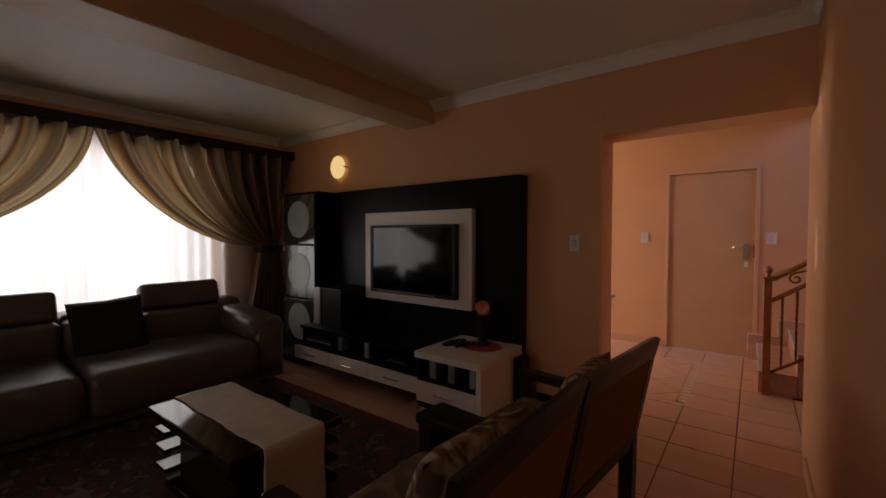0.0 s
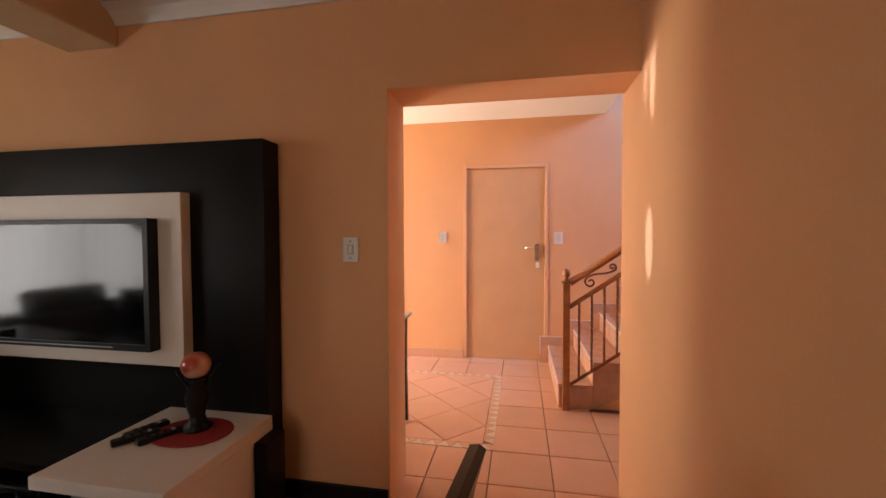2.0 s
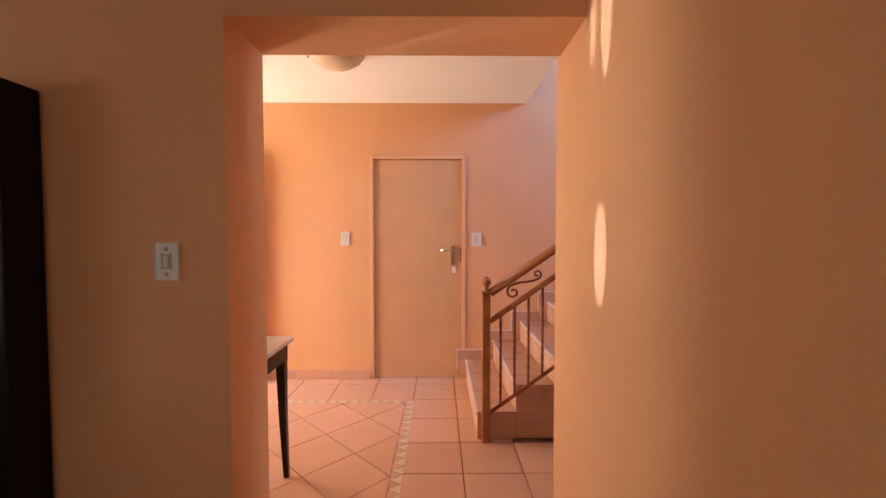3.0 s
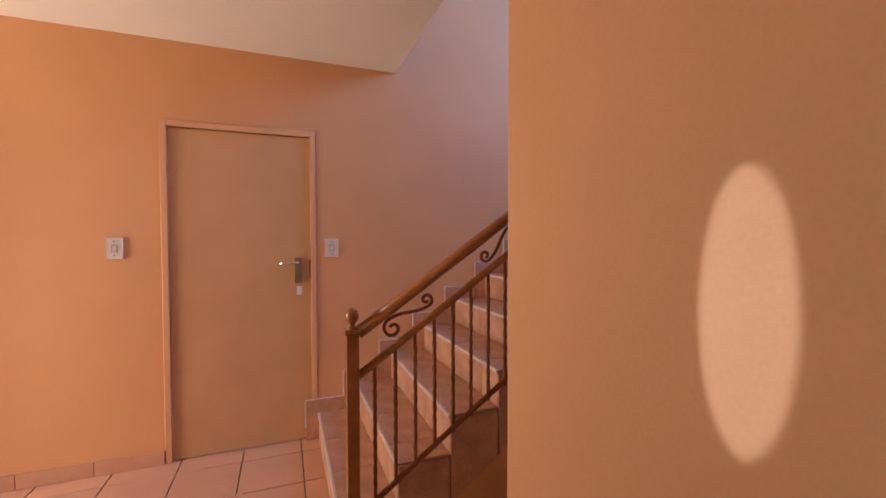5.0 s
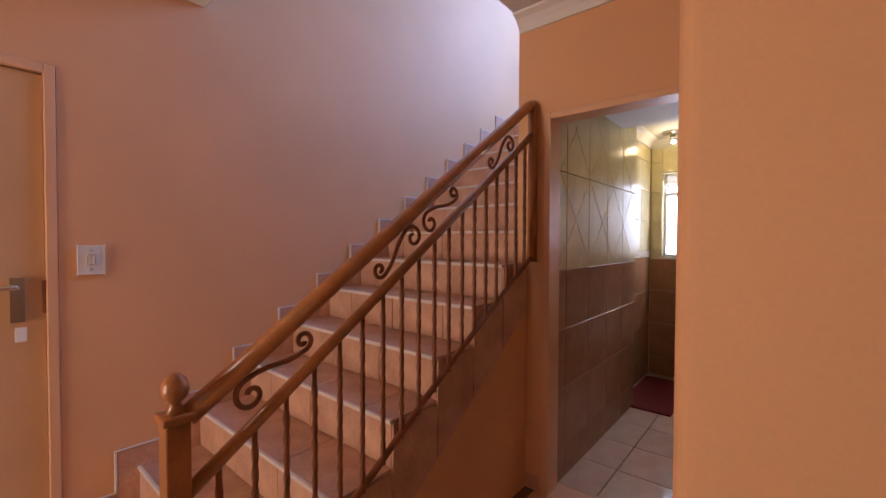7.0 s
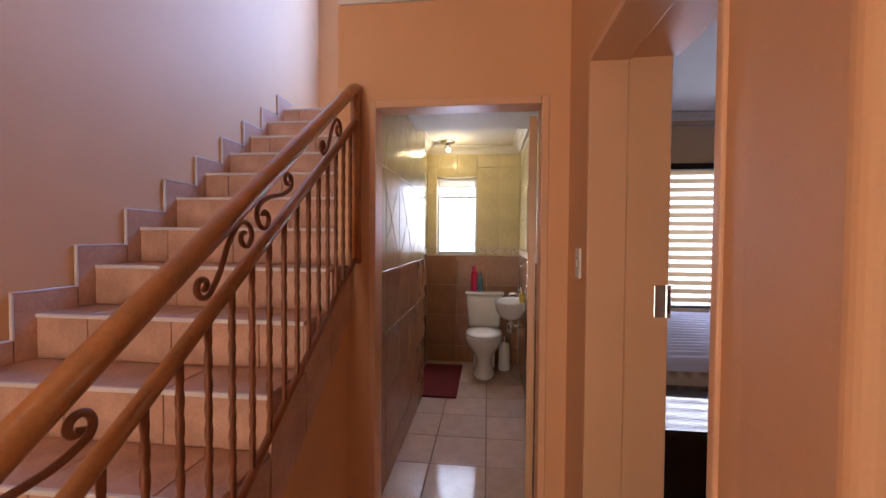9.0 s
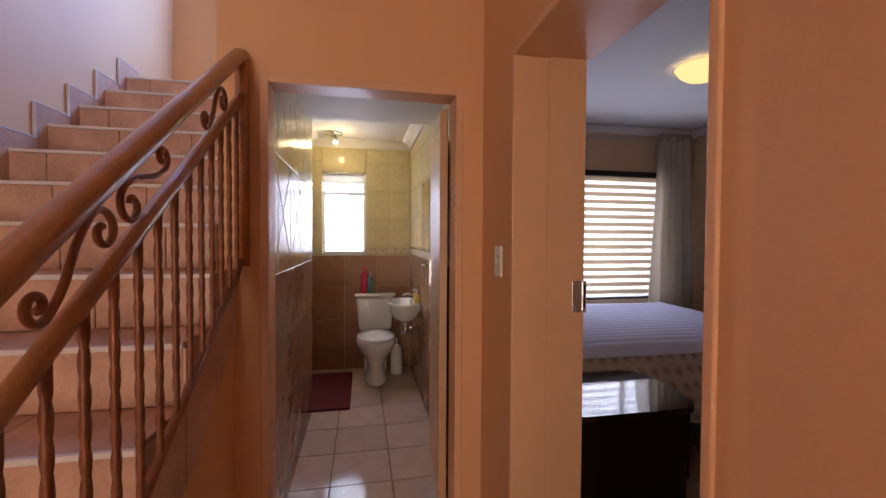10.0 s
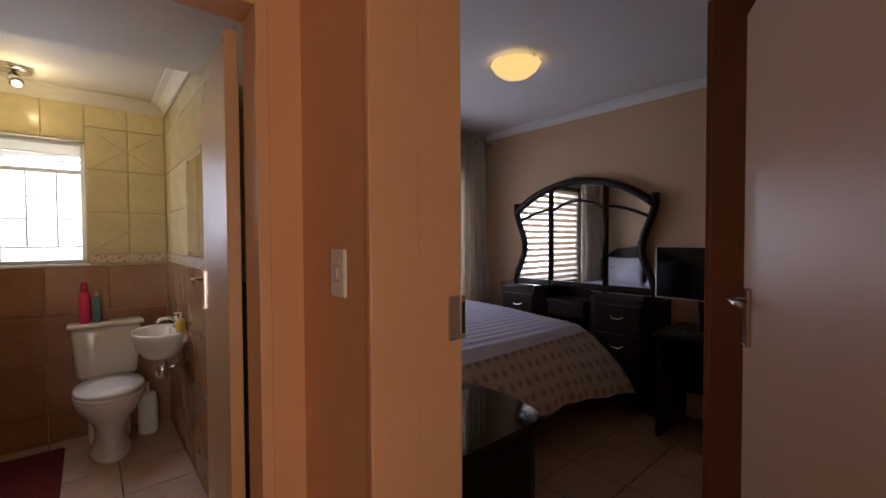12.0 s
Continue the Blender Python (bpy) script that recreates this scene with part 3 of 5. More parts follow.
lever(d, (1.51, 3.262, 1.15), (0, -1, 0), (-1, 0, 0))
d.rotation_euler = (0, 0, radians(-64))

d = thing("door", (-2.68, 5.66, 0.0), "brown wooden entrance door standing open along the wall", "door")
part("door_leaf", B(-2.66, -1.74, 5.64, 5.684, 0.012, 2.02, 0.003), BROWNDOOR, d)
lever(d, (-1.80, 5.64, 1.1), (0, -1, 0), (-1, 0, 0))

o = put("backdrop", B(-6.5, -6.4, 2.0, 8.5, -0.3, 5.0), OUTSIDE)
tagged(o, "bright daylight outside the entrance", kind="structure")
setting("backdrop_porch", B(-1.0, 0.6, 6.3, 6.35, -0.2, 0.15), OUTSIDE, "daylight behind the closed door")
setting("ground", B(-30, -4.9, -30, 30, -0.3, -0.2), mat("paving", (0.3, 0.28, 0.25), 0.8), "paved ground outside")


# ---- switches ----
def switch(at, out, along, label, wdt=0.078, hgt=0.122):
    at, out, along = Vector(at), Vector(out), Vector(along)
    t = thing("light_switch", at, label, "light switch", "light switches")
    def slab(wd, ht, d0, d1, z=0.0, x=0.0):
        bm = bmesh.new()
        r = bmesh.ops.create_cube(bm, size=1)
        for v in r["verts"]:
            c = v.co.copy()
            v.co = at + along * (x + c.x * wd) + out * ((d0 + d1) / 2 + c.y * (d1 - d0)) + Vector((0, 0, z + c.z * ht))
        bmesh.ops.bevel(bm, geom=bm.edges[:], offset=0.0025, segments=2, affect="EDGES")
        return bm
    part("cover_plate", slab(wdt, hgt, 0, 0.009), WHITEPLASTIC, t)
    r = part("rocker", slab(0.018, 0.034, 0.008, 0.014), WHITEPLASTIC, t)
    part("rocker_frame", slab(0.03, 0.046, 0.008, 0.0105), LAMPGLASS, t)
    for z in (-0.04, 0.04):
        bm = slab(0.006, 0.006, 0.008, 0.0105, z)
        part("screw", bm, SILVER, t)
    return t


switch((-0.896, 5.77, 1.306), (0, -1, 0), (1, 0, 0), "white plastic light switch beside the tan door")
switch((0.315, 5.77, 1.297), (0, -1, 0), (1, 0, 0), "white plastic light switch by the stairs", 0.088)
switch((-0.882, 3.28, 1.262), (0, -1, 0), (1, 0, 0), "white plastic light switch on the living room wall", 0.075, 0.118)
switch((1.76, 3.58, 1.297), (0, 1, 0), (1, 0, 0), "white plastic light switch between toilet and bedroom", 0.075, 0.122)


# ---- stairs ----
RISE, GO, X1, Y0, Y1 = 0.18, 0.2515, 0.22, 4.632, 5.768
N = 14
K2 = 8
YU = 4.705


def flight(k0, k1, bottom):
    pts = [(X1 + 0.012 + GO * (k0 - 1), bottom)]
    for k in range(k0, k1 + 1):
        pts += [(X1 + 0.012 + GO * (k - 1), RISE * k - 0.012), (X1 + 0.012 + GO * k, RISE * k - 0.012)]
    return pts


stairs = setting("stairs", prism(flight(1, K2 - 1, 0.0) + [(X1 + 0.012 + GO * (K2 - 1), 0.55), (0.95, 0.0)], "y", Y0 + 0.03, Y1), WALL, "tiled staircase rising along the hall wall", category="stairs")
o = put("upper_flight", prism(flight(K2, N, 1.1) + [(4.28, RISE * N - 0.012), (4.28, RISE * N - 0.2), (X1 + GO * N, RISE * N - 0.4)], "y", YU, Y1), WALL)
o.parent = stairs
setting("wall_under_stairs", prism([(0.42, 0.0), (2.0, 0.0), (2.0, 1.20), (0.42, 0.13)], "y", Y0 + 0.012, Y0 + 0.03), WALL, "plastered wall below the stairs")


def piece(name, mesh, parent, at, rot=0.0):
    ob = new(name, mesh)
    ob.parent = parent
    ob.matrix_basis = pose(*at, 0, 0, rot)
    return ob


def mesh_of(name, bm, material):
    bmesh.ops.recalc_face_normals(bm, faces=bm.faces)
    me = bpy.data.meshes.new(name)
    bm.to_mesh(me)
    bm.free()
    me.materials.append(material)
    return me


skirt = mesh_of("skirting_tile", B(-0.08, GO - 0.084, -0.012, 0, -RISE, 0.09, 0.002, 1), STEPTILE)
skirt_edge = mesh_of("skirting_edge", B(-0.09, -0.08, -0.014, 0, -RISE + 0.09, 0.09, 0.002, 1), EDGETRIM)
skirt_top = mesh_of("skirting_edge", B(-0.09, GO - 0.09, -0.014, 0, 0.09, 0.096, 0.002, 1), EDGETRIM)
meshes = {}
for k in range(1, N + 1):
    x, z = X1 + GO * (k - 1), RISE * k
    ya = Y0 if k < K2 else YU
    key = k < K2
    cuts = (0.0, 0.36, 0.72, Y1 - ya) if k % 2 else (0.0, 0.18, 0.54, 0.9, Y1 - ya)
    for j, (c0, c1) in enumerate(zip(cuts, cuts[1:])):
        kk = (key, k % 2, j)
        if kk not in meshes:
            meshes[kk] = (mesh_of("tread_tile", B(0, GO + 0.004, 0.002, c1 - c0 - 0.002, -0.012, 0, 0.002, 1), STEPTILE),
                          mesh_of("riser_tile", B(0, 0.012, 0.002, c1 - c0 - 0.002, 0.002, RISE - 0.014, 0.002, 1), STEPTILE))
        piece("tread_tile", meshes[kk][0], stairs, (x, ya + c0, z))
        piece("riser_tile", meshes[kk][1], stairs, (x, ya + c0, z - RISE))
    if key not in meshes:
        meshes[key] = mesh_of("step_edge", B(-0.008, 0.006, 0, Y1 - ya - 0.013, -0.014, 0.0015, 0.002, 1), EDGETRIM)
    piece("step_edge", meshes[key], stairs, (x, ya, z))
    for m_ in (skirt, skirt_edge, skirt_top):
        piece("skirting_tile" if m_ is skirt else "skirting_edge", m_, stairs, (x, Y1, z))
# cut tiles on the open side: stepped above, one slanting row below
for k in range(1, K2):
    x, z = X1 + GO * (k - 1), RISE * k
    x1 = min(x + GO - 0.004, 1.995)
    lo = lambda q: max(0.002, (q - 0.47) * 0.70 - 0.05)
    bm = prism([(x + 0.004, lo(x)), (x1, lo(x1)), (x1, z - 0.014), (x + 0.004, z - 0.014)], "y", Y0 - 0.006, Y0 + 0.029)
    o = put("string_tile", bm, STEPTILE)
    o.parent = stairs


# ---- stair railing ----
RY = 4.60
rail = thing("stair_railing", (0.272, RY, 0.0), "varnished wood and twisted iron stair railing with scrolls", "railing")
nw = part("newel_post", B(0.246, 0.298, RY - 0.026, RY + 0.026, 0.0, 0.965, 0.004), WOODRAIL, rail)
part("newel_cap", lathe(B(0.238, 0.306, RY - 0.034, RY + 0.034, 0.965, 0.985, 0.005), [(0, 0.98), (0.022, 0.985), (0.014, 1.0), (0.012, 1.008), (0.026, 1.022), (0.030, 1.04), (0.024, 1.062), (0.01, 1.074), (0, 1.077)], (0.272, RY, 0), 16), WOODRAIL, nw, "turned ball finial", True)
def rail_z(x, base):
    return base + (x - 0.3) * 0.690
part("handrail", T([(0.295, RY, 0.967), (0.8, RY, rail_z(0.8, 0.97)), (1.4, RY, rail_z(1.4, 0.973)), (1.93, RY, rail_z(1.93, 0.975)), (1.978, RY, 2.118)], 0.027, 14), WOODRAIL, rail, "", True)
part("middle_rail", T([(0.295, RY, 0.785), (1.1, RY, 0.785 + 0.805 * 0.699), (1.978, RY, 0.785 + 1.683 * 0.699)], 0.018, 10), WOODRAIL, rail, "", True)
part("bottom_rail", T([(0.295, RY, 0.188), (0.73, RY, 0.50), (1.3, RY, 0.885), (1.978, RY, 1.30)], 0.013, 10), IRON, rail, "", True)
part("end_post", T([(1.978, RY, 1.27), (1.978, RY, 2.122)], 0.026, 12), WOODRAIL, rail, "", True)


def twisted(x, z0, z1):
    """A square bar with softened corners, twisted between two plain ends."""
    bm = bmesh.new()
    n = 54
    rings = []
    for i in range(n + 1):
        f = i / n
        z = z0 + (z1 - z0) * f
        tw = min(max(f - 0.1, 0.0), 0.8) * 17
        ring = []
        for k in range(8):
            a = tw + 0.785 * k
            r = 0.0096 if k % 2 else 0.0066
            ring.append(bm.verts.new((x + r * math.cos(a), RY + r * math.sin(a), z)))
        rings.append(ring)
    for a, b in zip(rings, rings[1:]):
        for k in range(8):
            bm.faces.new((a[k], a[(k + 1) % 8], b[(k + 1) % 8], b[k]))
    bm.faces.new(rings[0][::-1])
    bm.faces.new(rings[-1])
    return bm


for i in range(18):
    x = 0.366 + i * 0.0898
    part("baluster", twisted(x, 0.19 + (x - 0.295) * 0.668, 0.785 + (x - 0.295) * 0.699), IRON, rail, "", True)


def scroll(x0, z0, x1, z1, flip=1):
    """An S of round iron with a curl at each end."""
    a, b = Vector((x0, z0)), Vector((x1, z1))
    d = (b - a).normalized()
    nrm = Vector((-d.y, d.x)) * flip
    r, r2, turn = 0.045, 0.030, 7.2
    pts = []
    for i in range(22):
        t = 1 - i / 21
        ang, rr = t * turn, r * (1 - 0.78 * t)
        c = a + nrm * -r
        pts.append(c + nrm * (rr * math.cos(ang)) - d * (rr * math.sin(ang)))
    for i in range(1, 6):
        f = i / 6
        pts.append(a.lerp(b, f) + nrm * 0.005 * math.sin(f * 6.28))
    for i in range(22):
        t = i / 21
        ang, rr = t * turn, r2 * (1 - 0.78 * t)
        c = b + nrm * r2
        pts.append(c - nrm * (rr * math.cos(ang)) + d * (rr * math.sin(ang)))
    return T([(p.x, RY, p.y) for p in pts], 0.0075, 8)


for s in ((0.435, 1.02, 0.605, 1.062, 1), (1.015, 1.42, 0.915, 1.265, -1), (1.135, 1.495, 1.30, 1.55, 1), (1.70, 1.885, 1.60, 1.735, -1)):
    part("scroll", scroll(*s), IRON, rail, "curled wrought iron scroll", True)


# ---- living room: window and curtains ----
win = tagged(new("window_1"), "white living room window behind net curtains", "window", kind="structure")
for nm, bm in (("window_frame", bx(bx(bx(bx(B(-4.83, -4.78, -0.45, 2.45, 0.5, 0.55), -4.83, -4.78, -0.45, 2.45, 2.13, 2.18), -4.83, -4.78, -0.45, -0.40, 0.55, 2.13), -4.83, -4.78, 2.40, 2.45, 0.55, 2.13), -4.82, -4.79, 0.98, 1.02, 0.55, 2.13)),
               ("window_sill", B(-4.78, -4.66, -0.5, 2.5, 0.47, 0.5, 0.004))):
    o = put(nm, bm, STEELWHITE)
    o.parent = win
setting("backdrop_garden", B(-5.4, -5.35, -2.2, 4.2, 0.0, 3.2), OUTSIDE, "bright daylight outside the living room window")


def net(u, v):
    y = -0.62 + 3.42 * u
    return (-4.64 + 0.026 * math.sin(u * 118 + 2.6 * math.sin(u * 23)) + 0.014 * math.sin(u * 47 + v), y, 2.27 - 2.2 * v)


single("net_curtain", sheet(net, 360, 6), NET, "sheer white net curtain glowing with daylight", "curtain", smooth=True)


def bez(p, t):
    a, b, c, d = p
    s = 1 - t
    return a * s ** 3 + 3 * b * s * s * t + 3 * c * s * t * t + d * t ** 3


def drape(mirror):
    def f(u, v):
        if v < 0.72:
            t = v / 0.72
            y = bez((1.33 + 1.93 * u, 1.42 + 1.80 * u, 2.25 + 0.92 * u, 2.87 + 0.24 * u), t)
            z = bez((2.28, 1.60 + 0.28 * u, 1.15 + 0.30 * u, 1.19 + 0.03 * u), t)
            amp = 0.075 * (1 - t) + 0.025
            sag = 0.10 * math.sin(t * math.pi) * (1 - u)
        else:
            t = (v - 0.72) / 0.28
            y = (2.87 + 0.24 * u) * (1 - t) + (2.62 + 0.62 * u) * t
            z = 1.19 + 0.03 * u - t * 1.17
            amp = 0.02 + 0.03 * min(1, t * 2)
            sag = 0
        x = -4.55 + amp * math.sin(u * 62 + 1.2 * math.sin(v * 5 + u * 8)) + 0.35 * amp * math.sin(u * 131 + 2) + sag
        if mirror:
            y = 2.66 - y
        return (x, y, z)
    return f


for side in (False, True):
    c = thing("curtain", (-4.55, -0.35 if side else 3.0, 0.02), "gold and brown striped satin curtain drawn back by a dark tie", "curtain", "living room curtains")
    cl = part("drape", sheet(drape(side), 260, 60), CURTAIN, c, "", True)
    y = 2.66 - 2.99 if side else 2.99
    part("tieback", lathe(bmesh.new(), [(0.15, -0.045), (0.165, -0.03), (0.168, 0), (0.165, 0.03), (0.15, 0.045)], (-4.55, y, 1.16), 28, 0.55, 1.0), DARKCLOTH, c, "black cloth tieback", True)
pel = thing("curtain_pelmet", (-4.6, 1.3, 2.3), "dark wooden curtain pole board under the ceiling", "pelmet")
part("board", B(-4.66, -4.46, -0.75, 3.27, 2.265, 2.36, 0.012), DARKWOOD, pel)
part("end_cap", B(-4.665, -4.44, 3.255, 3.285, 2.255, 2.37, 0.01), DARKWOOD, pel)

# ---- sconce ----
sc = thing("wall_lamp", (-3.545, 3.3, 2.08), "lit frosted glass wall lamp in brass clips", "lamp")
part("shade", lathe(bmesh.new(), [(0.0, -0.128), (0.06, -0.11), (0.1, -0.06), (0.115, 0.0), (0.1, 0.06), (0.06, 0.11), (0.0, 0.128)], (-3.545, 3.235, 2.08), 28, 1.0, 0.42), LITGLASS, sc, "glowing oval glass shade", True)
part("back_plate", B(-3.60, -3.49, 3.275, 3.3, 1.98, 2.18, 0.008), STEELWHITE, sc)
for dx in (-0.118, 0.118):
    part("clip", B(-3.545 + dx - 0.006, -3.545 + dx + 0.006, 3.222, 3.3, 2.068, 2.084, 0.003), STEELWHITE, sc)

# ---- television wall unit ----
tv = thing("tv_wall_unit", (-2.3, 3.0, 0.0), "black wood television wall unit with white drawers", "tv unit")
part("back_panel", B(-3.62, -1.262, 3.15, 3.278, 0.06, 1.79, 0.006), BLACKWOOD, tv)
part("white_frame", B(-2.937, -1.662, 3.09, 3.15, 0.697, 1.54, 0.004), WHITEGLOSS, tv, "white gloss mounting panel")
# tower with three glass doors
tw = part("tower", B(-4.12, -3.52, 2.935, 3.275, 0.10, 1.79, 0.005), BLACKWOOD, tv, "tall black cabinet tower")
for i, (z0, z1) in enumerate(((0.13, 0.62), (0.64, 1.21), (1.23, 1.76))):
    dr = part("glass_door", B(-4.11, -3.535, 2.915, 2.933, z0, z1, 0.003), CABGLASS, tw, "dark glass cabinet door")
    zc, cx = (z0 + z1) / 2, -3.82
    bm = bmesh.new()
    bmesh.ops.create_cone(bm, cap_ends=True, segments=40, radius1=0.2, radius2=0.2, depth=0.005)
    for v in bm.verts:
        v.co = Vector((cx + v.co.x, 2.912 + v.co.z, zc + v.co.y))
    part("frosted_circle", bm, GREENGLASS, dr, "pale frosted glass circle")
    part("door_clip", B(-4.12, -4.09, 2.905, 2.92, z1 - 0.06, z1 - 0.03, 0.003), CHROME, dr)
part("tower_plinth", B(-4.3, -3.4, 2.66, 3.28, 0.06, 0.10, 0.005), BLACKWOOD, tv)
# low drawer base
base = part("base_body", B(-3.42, -1.81, 2.62, 3.148, 0.13, 0.245), BLACKWOOD, tv, "low black base under an open shelf")
part("shelf_top", B(-3.42, -1.81, 2.66, 3.148, 0.40, 0.43), BLACKWOOD, tv)
part("shelf_back", B(-3.42, -1.81, 3.05, 3.148, 0.247, 0.398), BLACKWOOD, tv)
for xs in (-3.41, -2.9, -2.42, -1.875):
    part("shelf_divider", B(xs, xs + 0.02, 2.68, 3.05, 0.245, 0.40), BLACKWOOD, tv)
for a, b in ((-3.42, -2.885), (-2.88, -2.365), (-2.36, -1.80)):
    dw = part("drawer", B(a, b, 2.595, 2.62, 0.125, 0.245, 0.003), WHITEGLOSS, tv, "white gloss drawer front")
    xm = (a + b) / 2
    part("drawer_handle", T([(xm - 0.075, 2.595, 0.19), (xm - 0.075, 2.568, 0.19), (xm + 0.075, 2.568, 0.19), (xm + 0.075, 2.595, 0.19)], 0.006), CHROME, dw, "brushed metal bar handle")
# white box on the end
part("box_top", B(-1.80, -1.235, 2.535, 3.148, 0.425, 0.473, 0.003), WHITEGLOSS, tv, "white lacquered box top")
part("box_side", B(-1.275, -1.235, 2.55, 3.148, 0.0, 0.425), WHITEGLOSS, tv, "white lacquered box side")
part("box_shelf", B(-1.79, -1.275, 2.56, 3.148, 0.243, 0.25), WHITEGLOSS, tv, "white lacquered shelf")
part("box_bottom", B(-1.79, -1.275, 2.59, 3.148, 0.0, 0.055), WHITEGLOSS, tv, "white lacquered box bottom")
# black lining added so the box's open slot stays dark inside
part("shelf_back", bx(bx(bx(B(-1.795, -1.277, 2.985, 2.998, 0.252, 0.423), -1.795, -1.785, 2.56, 2.985, 0.252, 0.423), -1.287, -1.277, 2.56, 2.985, 0.252, 0.423), -1.785, -1.287, 2.565, 2.985, 0.252, 0.258), BLACKPLASTIC, tv)
dw = part("drawer", B(-1.795, -1.278, 2.55, 2.59, 0.105, 0.242, 0.003), WHITEGLOSS, tv, "white gloss drawer front")
part("drawer_handle", T([(-1.615, 2.55, 0.185), (-1.615, 2.522, 0.185), (-1.465, 2.522, 0.185), (-1.465, 2.55, 0.185)], 0.006), CHROME, dw)
part("dark_strip", B(-1.79, -1.278, 2.565, 2.59, 0.056, 0.104), BLACKWOOD, tv)
for xs in (-2.35, -2.95):
    part("foot", T([(xs, 2.75, 0.0), (xs, 2.75, 0.13)], 0.02, 10), CHROME, tv)
part("skirting_board", B(-1.255, -0.70, 3.256, 3.278, 0.0, 0.09, 0.004), BLACKWOOD, tv)
part("end_leg", B(-1.233, -1.17, 3.0, 3.148, 0.0, 0.41, 0.006), BLACKWOOD, tv)

t = thing("television", (-2.3, 3.07, 0.78), "black flat screen television on the white panel", "television")
part("screen_frame", bx(bx(bx(B(-2.80, -1.79, 3.03, 3.088, 0.78, 0.812), -2.80, -1.79, 3.03, 3.088, 1.39, 1.415), -2.80, -2.772, 3.03, 3.088, 0.812, 1.39), -1.818, -1.79, 3.03, 3.088, 0.812, 1.39), BLACKPLASTIC, t)
part("screen", B(-2.773, -1.817, 3.038, 3.086, 0.811, 1.391), SCREEN, t, "dark glossy reflecting screen")
part("control_strip", B(-2.7, -2.0, 3.027, 3.03, 0.793, 0.798), SILVER, t)


def speaker(x, y, z, w, hgt, label):
    s = thing("speaker", (x, y, z), label, "speaker", "home cinema speakers")
    part("cabinet", B(x - w / 2, x + w / 2, y, y + 0.09, z, z + hgt, 0.01), SILVER, s)
    part("grille", B(x - w * 0.36, x + w * 0.36, y - 0.004, y + 0.002, z + hgt * 0.12, z + hgt * 0.88, 0.003), LAMPGLASS if w > 0.09 else SILVER, s)
    return s


for x in (-2.86, -2.50, -1.70, -1.53, -1.345):
    speaker(x, 2.62 if x > -1.85 else 2.70, 0.2585 if x > -1.85 else 0.247, 0.062, 0.135, "small silver satellite speaker in the open shelf")
sp = thing("subwoofer", (-3.18, 2.9, 0.43), "dark subwoofer with a silver front edge", "speaker")
part("cabinet", B(-3.36, -2.96, 2.80, 3.18, 0.43, 0.80, 0.008), BLACKPLASTIC, sp)
part("front_strip", B(-3.375, -3.27, 2.785, 2.80, 0.435, 0.80, 0.006), SILVER, sp, "silver front panel")
part("port", lathe(bmesh.new(), [(0.0, -0.01), (0.028, -0.01), (0.034, 0.0), (0.03, 0.012)], (0, 0, 0), 18), BLACKPLASTIC, sp).matrix_basis = pose(-0.142, -0.11, 0.30, 90, 0, 0)
pl = thing("disc_player", (-3.15, 2.75, 0.25), "slim dark disc player on the shelf", "disc player")
part("case", B(-3.36, -2.97, 2.69, 2.98, 0.262, 0.325, 0.004), BLACKPLASTIC, pl)
part("front_line", B(-3.35, -2.98, 2.686, 2.69, 0.29, 0.296), SILVER, pl)
for dx in (-0.15, 0.15):
    part("foot", B(-3.165 + dx - 0.015, -3.165 + dx + 0.015, 2.72, 2.95, 0.245, 0.262), BLACKPLASTIC, pl)
rt = thing("router", (-2.15, 2.8, 0.247), "small dark modem with cables on the shelf", "modem")
part("case", B(-2.27, -2.05, 2.72, 2.86, 0.246, 0.285, 0.012), BLACKPLASTIC, rt)
part("cable", T([(-2.3 + 0.24 * i / 12, 2.70 + 0.02 * math.sin(i), 0.252 + 0.02 * abs(math.sin(i * 0.7))) for i in range(13)], 0.004, 6), BLACKPLASTIC, rt, "", True)

# ---- ornament, doily, remotes on the white box ----
bm = lathe(bmesh.new(), [(0, 0), (0.165, 0.0), (0.172, 0.003), (0.165, 0.006), (0, 0.006)], (-1.474, 2.93, 0.4735), 36, 1.0, 0.8)
single("doily", bm, REDCLOTH, "round dark red doily on the white box", "doily", smooth=False)
orn = thing("ornament", (-1.474, 2.955, 0.480), "glazed red ball with pale blotches on a dark carved stand", "ornament")
part("stand", lathe(bmesh.new(), [(0, 0), (0.055, 0), (0.06, 0.012), (0.04, 0.03), (0.03, 0.06), (0.042, 0.1), (0.05, 0.14), (0.035, 0.18), (0.05, 0.215), (0.045, 0.235), (0, 0.235)], (-1.474, 2.955, 0.480), 20), BLACKPLASTIC, orn, "", True)
for a in range(3):
    an = a * 2.1 + 0.4
    part("claw", T([(-1.474 + 0.04 * math.cos(an), 2.955 + 0.04 * math.sin(an), 0.68), (-1.474 + 0.075 * math.cos(an), 2.955 + 0.075 * math.sin(an), 0.735), (-1.474 + 0.095 * math.cos(an), 2.955 + 0.095 * math.sin(an), 0.765)], 0.007), BLACKPLASTIC, orn)
part("ball", lathe(bmesh.new(), [(0.06 * math.sin(math.pi * i / 14), -0.058 * math.cos(math.pi * i / 14)) for i in range(15)], (-1.474, 2.955, 0.762), 24), BALL, orn, "shiny red ball", True)
